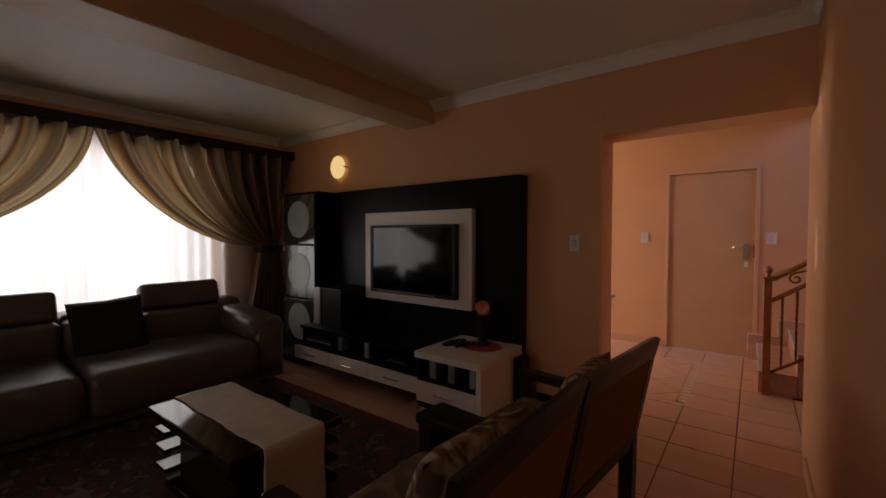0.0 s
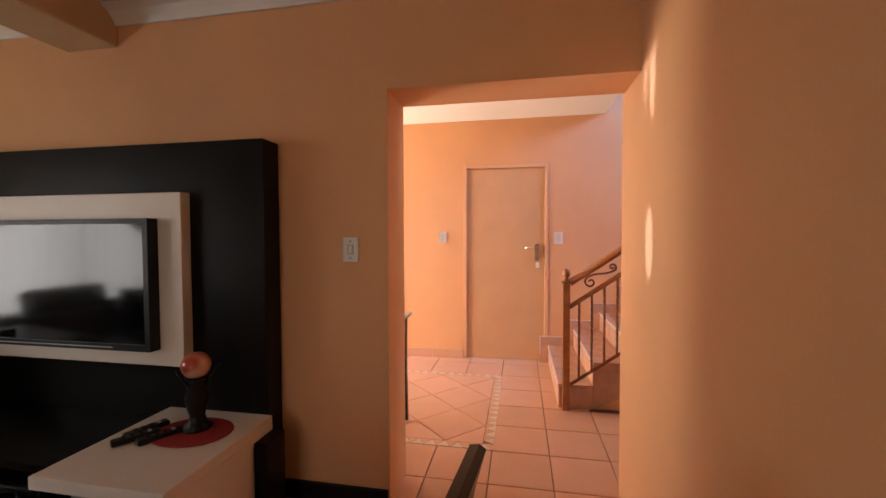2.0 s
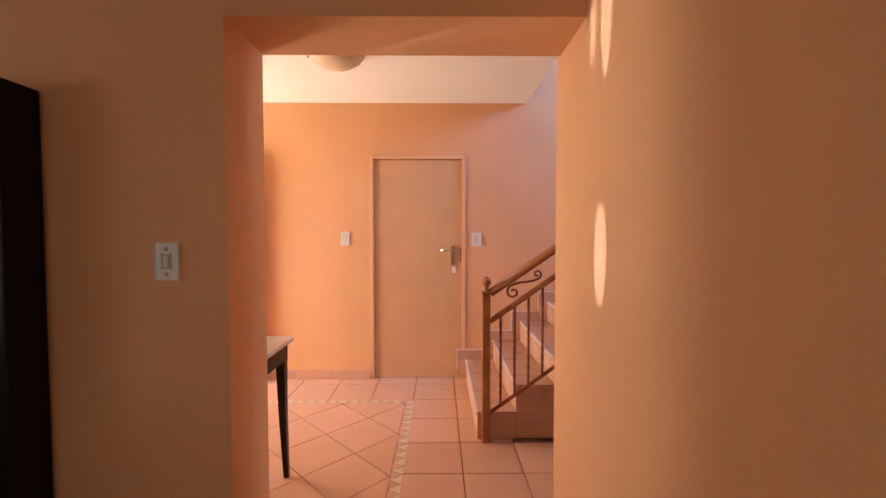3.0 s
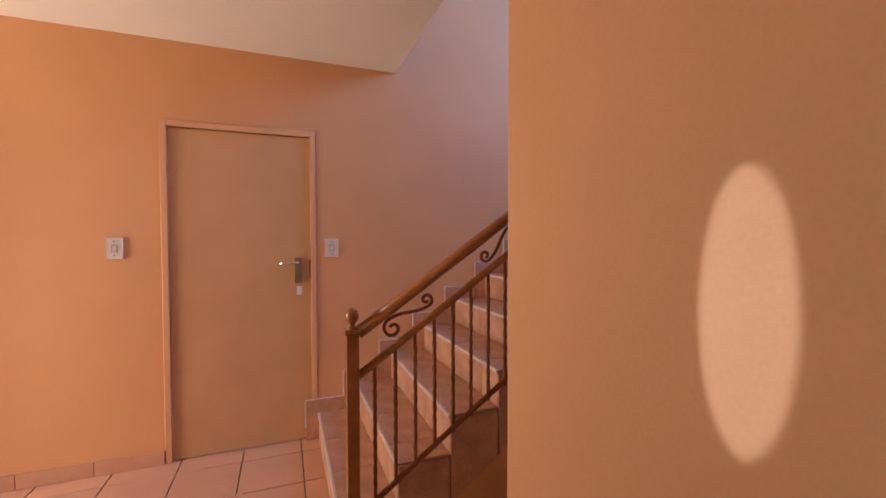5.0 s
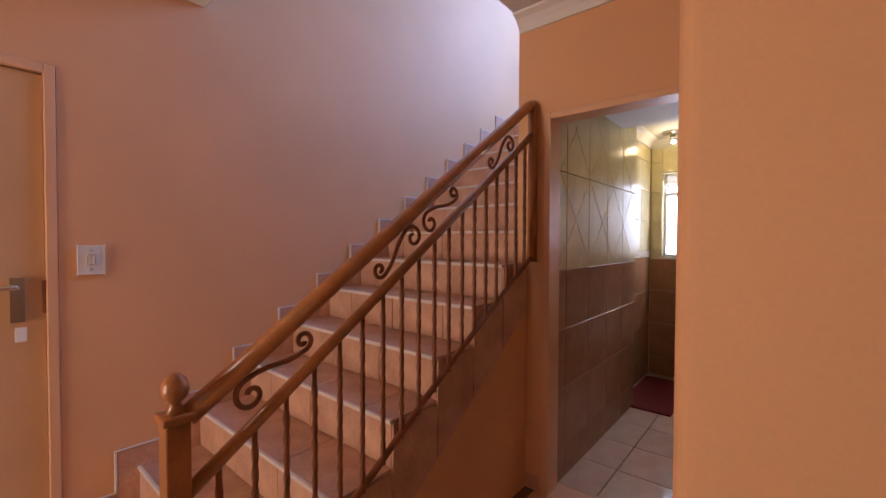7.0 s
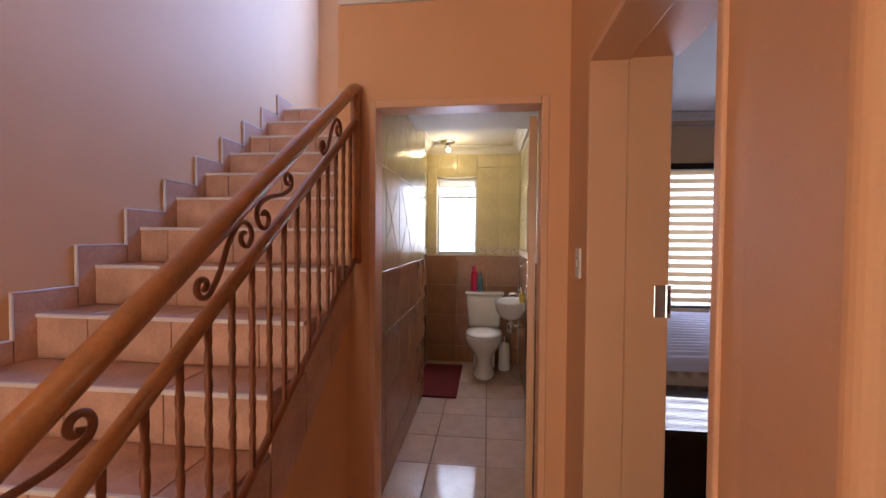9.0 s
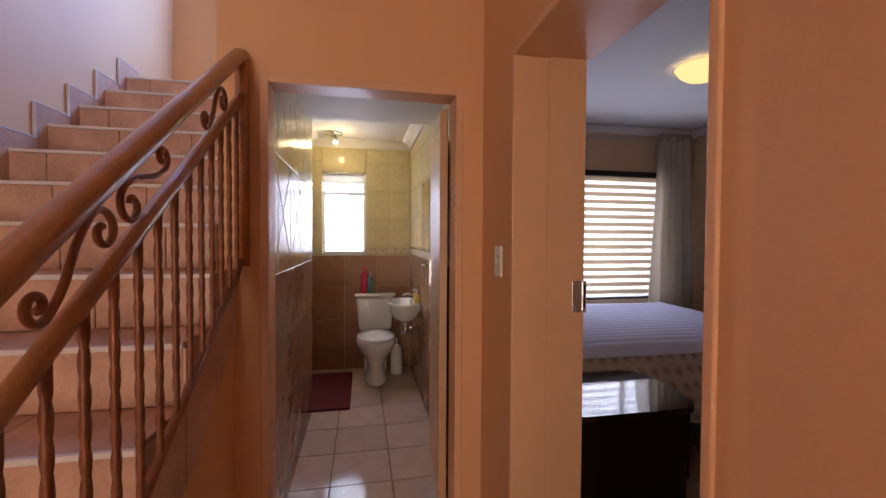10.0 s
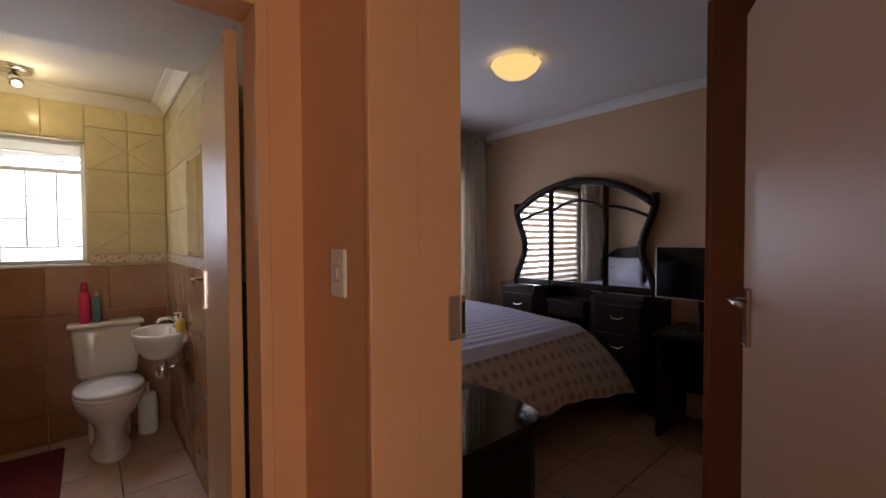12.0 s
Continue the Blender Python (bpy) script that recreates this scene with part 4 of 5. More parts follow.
for i, (x, y, rz) in enumerate(((-1.66, 2.83, -35), (-1.57, 2.86, -30), (-1.68, 2.90, -20))):
    r = thing("remote_control", (x, y, 0.4740), "black remote control lying on the white box", "remote control", "remote controls")
    part("case", B(x - 0.022, x + 0.022, y - 0.085, y + 0.085, 0.4740, 0.497, 0.006), BLACKPLASTIC, r)
    for k in range(4):
        part("button", B(x - 0.012, x + 0.012, y - 0.05 + 0.03 * k, y - 0.036 + 0.03 * k, 0.496, 0.5), SILVER if k == 3 else BLACKCLOTH, r)
    r.rotation_euler = (0, 0, radians(rz))

# ---- sofa along the window ----
def pad(x0, x1, y0, y1, z0, z1, bevel=0.05):
    bm = B(x0, x1, y0, y1, z0, z1, bevel, 4)
    return bm


sofa = thing("sofa", (-3.6, 1.2, 0.0), "taupe leather three-seat sofa with raised headrests", "sofa")
part("base", pad(-4.2, -3.22, 0.05, 2.36, 0.05, 0.30, 0.03), LEATHER, sofa, "", True)
part("back_frame", pad(-4.25, -3.98, 0.05, 2.36, 0.2, 0.70, 0.06), LEATHER, sofa, "", True)
def seat(y0, y1):
    """A seat cushion whose padded front rolls down to the base."""
    bm = pad(-3.95, -3.14, y0, y1, 0.12, 0.45, 0.075)
    for v in bm.verts:
        f = max(0.0, (v.co.x + 3.5) / 0.36)
        v.co.z -= 0.035 * f * f if v.co.z > 0.3 else 0.0
        v.co.z += 0.012 * math.sin((v.co.y - y0) / (y1 - y0) * math.pi) if v.co.z > 0.3 else 0.0
    return bm


for y0, y1 in ((0.33, 0.962), (0.97, 2.10)):
    part("seat_cushion", seat(y0, y1), LEATHER, sofa, "", True)
for y0, y1, up in ((0.33, 0.965, True), (0.975, 1.455, False), (1.465, 2.11, True)):
    part("back_cushion", pad(-4.12, -3.80, y0, y1, 0.42, 0.68, 0.05), LEATHER, sofa, "", True)
    if up:
        bm = pad(-0.06, 0.075, y0 + 0.005, y1 - 0.005, 0.0, 0.225, 0.045)
        bm.transform(Matrix.Translation((-3.93, 0, 0.675)) @ pose(0, 0, 0, 0, -16, 0))
        part("headrest", bm, LEATHER, sofa, "", True)
    else:
        part("headrest", pad(-4.2, -3.95, y0, y1, 0.62, 0.715, 0.035), LEATHER, sofa, "", True)
for y0, y1 in ((0.03, 0.33), (2.08, 2.38)):
    part("armrest", pad(-4.15, -3.18, y0, y1, 0.10, 0.54, 0.12), LEATHER, sofa, "", True)
    arm = pad(-4.0, -3.22, y0 - 0.02, y1 + 0.02, 0.44, 0.645, 0.10)
    for v in arm.verts:
        v.co.z -= 0.09 * max(0.0, (v.co.x + 3.6) / 0.38) ** 2
    part("arm_pad", arm, LEATHER, sofa, "", True)
for x in (-4.1, -3.3):
    for y in (0.15, 2.28):
        part("foot", B(x - 0.03, x + 0.03, y - 0.03, y + 0.03, 0.0, 0.06), CHROME, sofa)


def cushion(name, w, h, d, material, label, category, where, rot):
    """A plump square cushion, thin at its edges."""
    def f(s):
        def g(u, v):
            a, b = 2 * u - 1, 2 * v - 1
            k = max(0.0, (1 - a ** 4) * (1 - b ** 4)) ** 0.6
            pinch = 1 - 0.06 * (1 - abs(a)) * abs(b) - 0.06 * (1 - abs(b)) * abs(a)
            return (s * d / 2 * k, a * w / 2 * pinch, b * h / 2 * pinch)
        return g
    bm = sheet(f(1), 16, 16)
    b2 = sheet(f(-1), 16, 16)
    me = bpy.data.meshes.new("tmp")
    b2.to_mesh(me)
    b2.free()
    bm.from_mesh(me)
    bpy.data.meshes.remove(me)
    bmesh.ops.remove_doubles(bm, verts=bm.verts, dist=0.001)
    ob = put(name, bm, material, True)
    ob.matrix_world = pose(*where, *rot)
    return tagged(ob, label, category)


cushion("cushion", 0.47, 0.47, 0.16, BLACKCLOTH, "plain black cushion leaning on the sofa back", "cushion", (-3.74, 1.225, 0.60), (3, -16, 0))

# ---- rug, coffee table ----
rug = thing("rug", (-2.1, 1.1, 0.0), "dark floral rug with a dark red border", "rug")
part("woven_field", B(-3.32, -0.72, -0.6, 2.26, 0.0, 0.012, 0.003), RUG, rug)
part("border", bx(bx(B(-3.38, -0.66, 2.26, 2.33, 0.0, 0.013), -3.38, -3.32, -0.6, 2.26, 0.0, 0.013), -0.72, -0.66, -0.6, 2.26, 0.0, 0.013), RUGBORDER, rug, "dark red woven border")

ct = thing("coffee_table", (-1.88, 1.31, 0.013), "black gloss coffee table with stepped side shelves", "coffee table")
part("tabletop", B(-2.335, -1.445, 1.035, 1.59, 0.375, 0.42, 0.006), POLISHED, ct)
part("body", B(-2.19, -1.56, 1.13, 1.50, 0.05, 0.375, 0.004), DARKWOOD, ct)
part("plinth", B(-2.25, -1.50, 1.08, 1.55, 0.013, 0.05, 0.004), DARKWOOD, ct)
for z in (0.10, 0.20, 0.29):
    for x0, x1 in ((-2.315, -2.19), (-1.56, -1.46)):
        part("side_shelf", B(x0, x1, 1.06, 1.57, z, z + 0.022, 0.003), POLISHED, ct)


def runner(u, v):
    y = 1.165 + 0.30 * u + 0.004 * math.sin(v * 22)
    s = v * 1.35
    if s < 0.90:
        return (-2.345 + s, y, 0.4245 + 0.0015 * math.sin(s * 60 + u * 5))
    k = s - 0.90
    return (-1.445 + 0.02 * math.sin(min(1.57, k * 30)) + 0.012 * k + 0.008 * math.sin(u * 9) * k * 3, y + 0.02 * k * math.sin(u * 5), 0.4245 - max(0.0, k - 0.012) * 0.97)


solid(single("table_runner", sheet(runner, 24, 80), RUNNER, "cream cloth runner hanging over the coffee table end", "table runner", smooth=True), 0.003, 1.0)


# ---- armchairs with wooden frames ----
def armchair(y):
    c = thing("armchair", (-0.55, y, 0.0), "dark wooden armchair with leaf print cushions and tan back", "chair", "armchairs")
    hw = 0.362
    for s in (-1, 1):
        ys = y + s * (hw - 0.03)
        part("front_leg", B(-0.855, -0.785, ys - 0.03, ys + 0.03, 0.0, 0.56, 0.006), DARKWOOD, c)
        part("armrest", B(-0.87, -0.27, ys - 0.036, ys + 0.036, 0.545, 0.59, 0.012), DARKWOOD, c)
        part("rear_leg", prism([(-0.33, 0.0), (-0.27, 0.0), (-0.265, 0.42), (-0.185, 0.845), (-0.215, 0.855), (-0.325, 0.42)], "y", ys - 0.028, ys + 0.028), DARKWOOD, c)
        part("side_rail", B(-0.80, -0.28, ys - 0.02, ys + 0.02, 0.27, 0.34, 0.004), DARKWOOD, c)
    part("top_rail", prism([(-0.228, 0.79), (-0.196, 0.785), (-0.175, 0.862), (-0.19, 0.872), (-0.212, 0.868)], "y", y - hw, y + hw), DARKWOOD, c)
    part("lower_rail", prism([(-0.305, 0.36), (-0.275, 0.36), (-0.265, 0.42), (-0.295, 0.42)], "y", y - hw + 0.05, y + hw - 0.05), DARKWOOD, c)
    part("back_panel", prism([(-0.292, 0.42), (-0.268, 0.42), (-0.198, 0.79), (-0.222, 0.79)], "y", y - hw + 0.058, y + hw - 0.058), TANBACK, c, "tan upholstered back panel")
    part("front_rail", B(-0.84, -0.80, y - hw + 0.05, y + hw - 0.05, 0.26, 0.34, 0.004), DARKWOOD, c)
    part("seat_cushion", pad(-0.83, -0.31, y - hw + 0.065, y + hw - 0.065, 0.335, 0.47, 0.045), SEATCLOTH, c, "brown leaf print seat cushion", True)
    return c


ch = armchair(1.96)
ch.matrix_basis = pose(-0.555, 1.96, 0.0, 0, 0, -6)
copy_thing(ch, pose(-0.60, 1.235, 0.0))
cushion("cushion", 0.44, 0.40, 0.15, PATTERN, "leaf print cushion standing in the armchair", "cushion", (-0.395, 1.95, 0.615), (0, 22, 2))
cushion("cushion", 0.44, 0.40, 0.15, PATTERN, "leaf print cushion standing in the armchair", "cushion", (-0.455, 1.2, 0.615), (0, 22, -6))


# ---- hall: side table and ceiling lamp ----
st = thing("side_table", (-1.25, 4.1, 0.0), "dark wood side table with a pale glass top", "table")
part("tabletop", B(-1.75, -0.845, 3.85, 4.275, 0.752, 0.775, 0.004), GLASSTOP, st, "pale glass top")
for a in ((-1.72, -0.872, 3.875, 3.895), (-1.72, -0.872, 4.23, 4.25), (-0.892, -0.872, 3.895, 4.23), (-1.72, -1.70, 3.895, 4.23)):
    part("apron", B(*a, 0.655, 0.752, 0.002), DARKWOOD, st)
for x, dx in ((-1.695, 0.0), (-0.897, 0.02)):
    for y in (3.902, 4.222):
        part("leg", tube(bmesh.new(), [(x + dx, y, 0.0), (x + dx * 0.3, y, 0.35), (x, y, 0.655)], 0.018, 4, 0.034), DARKWOOD, st)


def ceiling_bowl(at, r, lit, label):
    c = thing("ceiling_lamp", at, label, "lamp")
    x, y, z = at
    prof = [(0.0, -0.115), (r * 0.3, -0.11), (r * 0.6, -0.092), (r * 0.85, -0.06), (r, -0.02), (r * 0.985, -0.016), (r * 0.8, -0.05), (r * 0.4, -0.09), (0, -0.1)]
    part("glass_bowl", lathe(bmesh.new(), prof, at, 40), LITGLASS if lit else LAMPGLASS, c, "glowing glass bowl" if lit else "unlit frosted glass bowl", True)
    part("ceiling_plate", lathe(bmesh.new(), [(0, 0), (r * 0.7, 0), (r * 0.7, -0.015), (0, -0.015)], at, 32), STEELWHITE, c)
    for k in range(3):
        a = k * 2.094 + 0.9
        part("clip", T([(x + r * 0.68 * math.cos(a), y + r * 0.68 * math.sin(a), z - 0.008), (x + (r + 0.012) * math.cos(a), y + (r + 0.012) * math.sin(a), z - 0.012), (x + (r + 0.008) * math.cos(a), y + (r + 0.008) * math.sin(a), z - 0.032)], 0.008, 6), CHROME, c)
    return c


ceiling_bowl((-0.70, 4.70, CZ), 0.185, False, "unlit frosted glass bowl lamp on the hall ceiling")
ceiling_bowl((2.57, 1.88, 2.565), 0.165, True, "lit yellow glass bowl lamp on the bedroom ceiling")

# ---- toilet room ----
twin = tagged(new("window_2"), "small white steel toilet window with burglar bars", "window", kind="structure")
bm = B(4.70, 4.73, 4.08, 4.105, 1.222, 2.078)
for a in ((4.505, 4.53, 1.222, 2.078), (4.105, 4.505, 1.222, 1.247), (4.105, 4.505, 2.053, 2.078), (4.105, 4.505, 1.85, 1.88)):
    bx(bm, 4.70, 4.73, *a)
for nm, b, m in (("window_frame", bm, STEELWHITE), ("window_sill", B(4.622, 4.70, 4.065, 4.545, 1.204, 1.222, 0.003), STEELWHITE), ("pane", B(4.714, 4.718, 4.105, 4.505, 1.247, 2.053), FROST)):
    o = put(nm, b, m)
    o.parent = twin
    o.visible_shadow = nm != "pane"
for (ya, za), (yb, zb) in (((4.105, 1.34), (4.505, 1.34)), ((4.105, 1.53), (4.23, 1.53)), ((4.38, 1.53), (4.505, 1.53)), ((4.23, 1.68), (4.38, 1.68)), ((4.23, 1.34), (4.23, 1.85)), ((4.38, 1.34), (4.38, 1.85)), ((4.105, 1.93), (4.505, 1.93)), ((4.105, 1.98), (4.505, 1.98))):
    o = put("burglar_bar", T([(4.67, ya, za), (4.67, yb, zb)], 0.0055, 6), STEELWHITE)
    o.parent = twin
setting("backdrop_yard", B(5.25, 5.3, 3.2, 5.4, 0.6, 2.9), OUTSIDE, "bright daylight outside the toilet window")

tl = thing("toilet", (4.28, 3.985, 0.0), "white ceramic toilet with a closed seat and cistern", "toilet")
cis = B(4.455, 4.622, 3.79, 4.18, 0.43, 0.785, 0.035, 4)
for v in cis.verts:
    k = 0.84 + 0.16 * min(1.0, (v.co.z - 0.43) / 0.30)
    v.co.y = 3.985 + (v.co.y - 3.985) * k
    v.co.x = 4.622 + (v.co.x - 4.622) * (0.85 + 0.15 * k)
part("cistern", cis, CERAMIC, tl, "", True)
part("cistern_lid", B(4.44, 4.622, 3.775, 4.195, 0.785, 0.818, 0.014, 3), CERAMIC, tl, "", True)
part("flush_button", lathe(bmesh.new(), [(0, 0), (0.02, 0), (0.02, 0.006), (0, 0.008)], (4.53, 3.985, 0.818), 16), CHROME, tl)
bm = bmesh.new()
secs = ((0.0, 0.235, 0.112, 0.055), (0.02, 0.235, 0.112, 0.055), (0.045, 0.215, 0.098, 0.06), (0.11, 0.185, 0.082, 0.065), (0.18, 0.18, 0.086, 0.06), (0.24, 0.20, 0.115, 0.04), (0.30, 0.235, 0.155, 0.015), (0.35, 0.258, 0.178, 0.003), (0.385, 0.265, 0.186, 0.0), (0.4, 0.265, 0.186, 0.0))
rings = []
for z, rx, ry, off in secs:
    rings.append([bm.verts.new((4.215 + off + rx * math.cos(a) * (1.0 if math.cos(a) < 0 else 0.85), 3.985 + ry * math.sin(a), z)) for a in (2 * math.pi * k / 32 for k in range(32))])
for a, b in zip(rings, rings[1:]):
    for k in range(32):
        bm.faces.new((a[k], a[(k + 1) % 32], b[(k + 1) % 32], b[k]))
bm.faces.new(rings[0][::-1])
bm.faces.new(rings[-1])
part("bowl", bm, CERAMIC, tl, "", True)
part("back_block", B(4.36, 4.58, 3.87, 4.10, 0.0, 0.43, 0.04, 3), CERAMIC, tl, "", True)
part("seat", lathe(bmesh.new(), [(0, 0.402), (0.99, 0.402), (1.0, 0.41), (0.99, 0.425), (0, 0.425)], (4.205, 3.985, 0), 36, 0.265, 0.188), CERAMIC, tl, "white seat ring", True)
part("seat_lid", lathe(bmesh.new(), [(0, 0.428), (0.98, 0.428), (1.0, 0.436), (0.96, 0.452), (0.5, 0.458), (0, 0.46)], (4.205, 3.985, 0), 36, 0.262, 0.186), CERAMIC, tl, "closed white lid", True)

brush = thing("toilet_brush", (4.40, 3.77, 0.0), "white toilet brush holder beside the toilet", "toilet brush")
part("holder", lathe(bmesh.new(), [(0, 0), (0.055, 0), (0.06, 0.02), (0.058, 0.2), (0.05, 0.28), (0.03, 0.29), (0, 0.29)], (4.40, 3.77, 0), 20), WHITEPLASTIC, brush, "", True)
part("brush_handle", T([(4.40, 3.77, 0.28), (4.40, 3.77, 0.36)], 0.009), WHITEPLASTIC, brush)

for x, y, h, r, m, lab in ((4.52, 4.10, 0.275, 0.032, PINKPLASTIC, "pink plastic bottle on the cistern"), (4.52, 4.035, 0.215, 0.027, TEALPLASTIC, "teal spray can on the cistern")):
    bt = thing("bottle", (x, y, 0.8185), lab, "bottle", "bottles on the cistern")
    part("bottle_body", lathe(bmesh.new(), [(0, 0), (r, 0), (r, h * 0.4), (r * 0.82, h * 0.5), (r, h * 0.6), (r * 0.95, h * 0.72), (r * 0.4, h * 0.8), (0, h * 0.8)], (x, y, 0.8185), 18), m, bt, "", True)
    part("cap", lathe(bmesh.new(), [(0, h * 0.78), (r * 0.6, h * 0.78), (r * 0.6, h * 0.96), (r * 0.4, h), (0, h)], (x, y, 0.8185), 14), m if m is PINKPLASTIC else SILVER, bt, "", True)

bs = thing("wash_basin", (3.93, 3.61, 0.74), "small white ceramic corner wash basin", "wash basin")
bm = bmesh.new()
for k, (prof) in enumerate((0,)):
    lathe(bm, [(0, -0.165), (0.34, -0.16), (0.62, -0.135), (0.84, -0.085), (0.96, -0.025), (1.0, 0.01), (0.96, 0.02), (0.88, 0.01), (0.72, -0.04), (0.4, -0.085), (0, -0.095)], (3.93, 3.735, 0.795), 36, 0.235, 0.155)
part("bowl", bm, CERAMIC, bs, "", True)
part("tap_deck", B(3.76, 4.10, 3.611, 3.67, 0.74, 0.81, 0.02, 3), CERAMIC, bs, "", True)
tp = thing("basin_tap", (3.960, 3.645, 0.810), "chrome basin mixer tap", "tap")
part("tap_body", T([(3.960, 3.640, 0.810), (3.960, 3.640, 0.885)], 0.02, 14), CHROME, tp, "", True)
part("spout", T([(3.960, 3.640, 0.855), (3.960, 3.685, 0.880), (3.960, 3.735, 0.875), (3.960, 3.755, 0.860)], 0.012, 10), CHROME, tp, "", True)
part("tap_lever", T([(3.960, 3.640, 0.885), (3.940, 3.635, 0.925), (3.880, 3.645, 0.940)], 0.009, 8), CHROME, tp, "", True)
tr = thing("basin_trap", (3.930, 3.730, 0.490), "chrome bottle trap under the basin", "waste pipe")
part("trap", lathe(bmesh.new(), [(0.014, 0.68), (0.017, 0.62), (0.036, 0.61), (0.036, 0.53), (0.012, 0.52), (0, 0.52)], (3.930, 3.730, -0.015), 16), CHROME, tr, "", True)
part("outlet", T([(3.930, 3.730, 0.570), (3.930, 3.607, 0.570)], 0.013, 10), CHROME, tr, "", True)
so = thing("soap_bottle", (3.800, 3.645, 0.810), "yellow soap dispenser on the basin", "soap bottle")
part("bottle_body", lathe(bmesh.new(), [(0, 0), (0.024, 0), (0.026, 0.06), (0.02, 0.08), (0.008, 0.085), (0, 0.085)], (3.800, 3.645, 0.810), 16), YELLOWSOAP, so, "", True)
part("pump", T([(3.800, 3.645, 0.894), (3.800, 3.645, 0.929), (3.800, 3.680, 0.929)], 0.005), WHITEPLASTIC, so)
mr = thing("wall_mirror", (3.4, 3.611, 1.3), "frameless mirror clipped to the toilet wall", "mirror")
part("glass", B(3.14, 3.68, 3.612, 3.618, 1.29, 1.84, 0.002), MIRROR, mr)
for x in (3.2, 3.6):
    part("clip", B(x, x + 0.02, 3.611, 3.624, 1.83, 1.855, 0.002), CHROME, mr)
towel = thing("toilet_roll_holder", (4.35, 3.611, 0.58), "small chrome roll holder on the tiled wall", "roll holder")
part("arm", T([(4.4, 3.611, 0.60), (4.4, 3.665, 0.60), (4.28, 3.665, 0.60)], 0.006), CHROME, towel)
mtb = B(3.54, 4.46, 4.215, 4.62, 0.0015, 0.02, 0.008, 3)
single("bath_mat", mtb, REDMAT, "dark red tufted bath mat on the toilet floor", "mat")
lp = thing("toilet_lamp", (4.33, 4.39, 2.42), "lit spot lamp on a round chrome plate", "lamp")
part("lamp_plate", lathe(bmesh.new(), [(0, 0), (0.085, 0), (0.09, -0.012), (0.08, -0.024), (0, -0.026)], (4.33, 4.39, 2.42), 28), CHROME, lp, "", True)
part("lamp_arm", T([(4.33, 4.39, 2.40), (4.32, 4.38, 2.365)], 0.01), CHROME, lp)
part("lamp_head", T([(4.335, 4.39, 2.375), (4.30, 4.375, 2.325)], 0.026, 14, 0.034), CHROME, lp, "", True)
part("bulb", lathe(bmesh.new(), [(0.0, -0.02), (0.018, -0.012), (0.024, 0.0), (0.018, 0.012), (0, 0.02)], (4.298, 4.373, 2.315), 14), LITBULB, lp, "", True)

# ---- bedroom ----
bw = tagged(new("window_3"), "bedroom window behind a striped roller blind", "window", kind="structure")
for nm, b in (("window_frame", bx(bx(bx(B(4.15, 4.19, 0.98, 2.57, 0.76, 0.80), 4.15, 4.19, 0.98, 2.57, 2.04, 2.08), 4.15, 4.19, 0.98, 1.02, 0.80, 2.04), 4.15, 4.19, 2.53, 2.57, 0.80, 2.04)), ("mullion", B(4.15, 4.19, 1.30, 1.34, 0.80, 2.04))):
    o = put(nm, b, DARKWOOD)
    o.parent = bw
setting("backdrop_street", B(4.75, 4.8, 0.0, 3.3, 0.2, 3.0), OUTSIDE, "bright daylight outside the bedroom window")
bl = thing("roller_blind", (4.04, 1.6, 2.06), "beige and sheer striped roller blind lowered over the window", "blind")
part("cassette", B(3.985, 4.055, 0.96, 2.59, 2.035, 2.095, 0.01), DARKWOOD, bl, "dark brown blind box")
for i in range(16):
    z1 = 2.035 - i * 0.078
    part("opaque_band", B(4.025, 4.028, 0.97, 2.58, z1 - 0.043, z1), BLIND, bl)
    part("sheer_band", B(4.0255, 4.0265, 0.97, 2.58, z1 - 0.078, z1 - 0.043), BLINDCLEAR, bl)
part("bottom_bar", B(4.018, 4.034, 0.97, 2.58, 0.765, 0.79, 0.004), DARKWOOD, bl)
rod = thing("curtain_rod", (3.96, 1.9, 2.43), "thin dark metal curtain rod with brackets", "curtain rod")
part("rod", T([(3.96, 0.62, 2.43), (3.96, 3.1, 2.43)], 0.009, 8), SILVER, rod)
for y in (0.7, 1.85, 3.0):
    part("bracket", T([(3.96, y, 2.43), (4.06, y, 2.44)], 0.007), SILVER, rod)


def bed_curtain(u, v):
    return (3.95 + 0.05 * math.sin(u * 34) * (0.6 + 0.4 * v), 0.72 - 0.10 * v + (0.36 + 0.21 * v) * u + 0.02 * (v - 0.5) * math.sin(u * 20), 2.49 - 2.42 * v)


solid(single("curtain", sheet(bed_curtain, 90, 20), BEDCURTAIN, "cream curtain hanging in folds beside the bedroom window", "curtain", smooth=True), 0.004)


def bed_curtain_north(u, v):
    return (3.96 + 0.045 * math.sin(u * 38) * (0.6 + 0.4 * v), 2.62 + 0.46 * u + 0.02 * (v - 0.5) * math.sin(u * 17), 2.47 - 2.36 * v)


solid(single("curtain", sheet(bed_curtain_north, 100, 20), BEDCURTAIN, "cream curtain gathered between the window and the bed head", "curtain", smooth=True), 0.004)

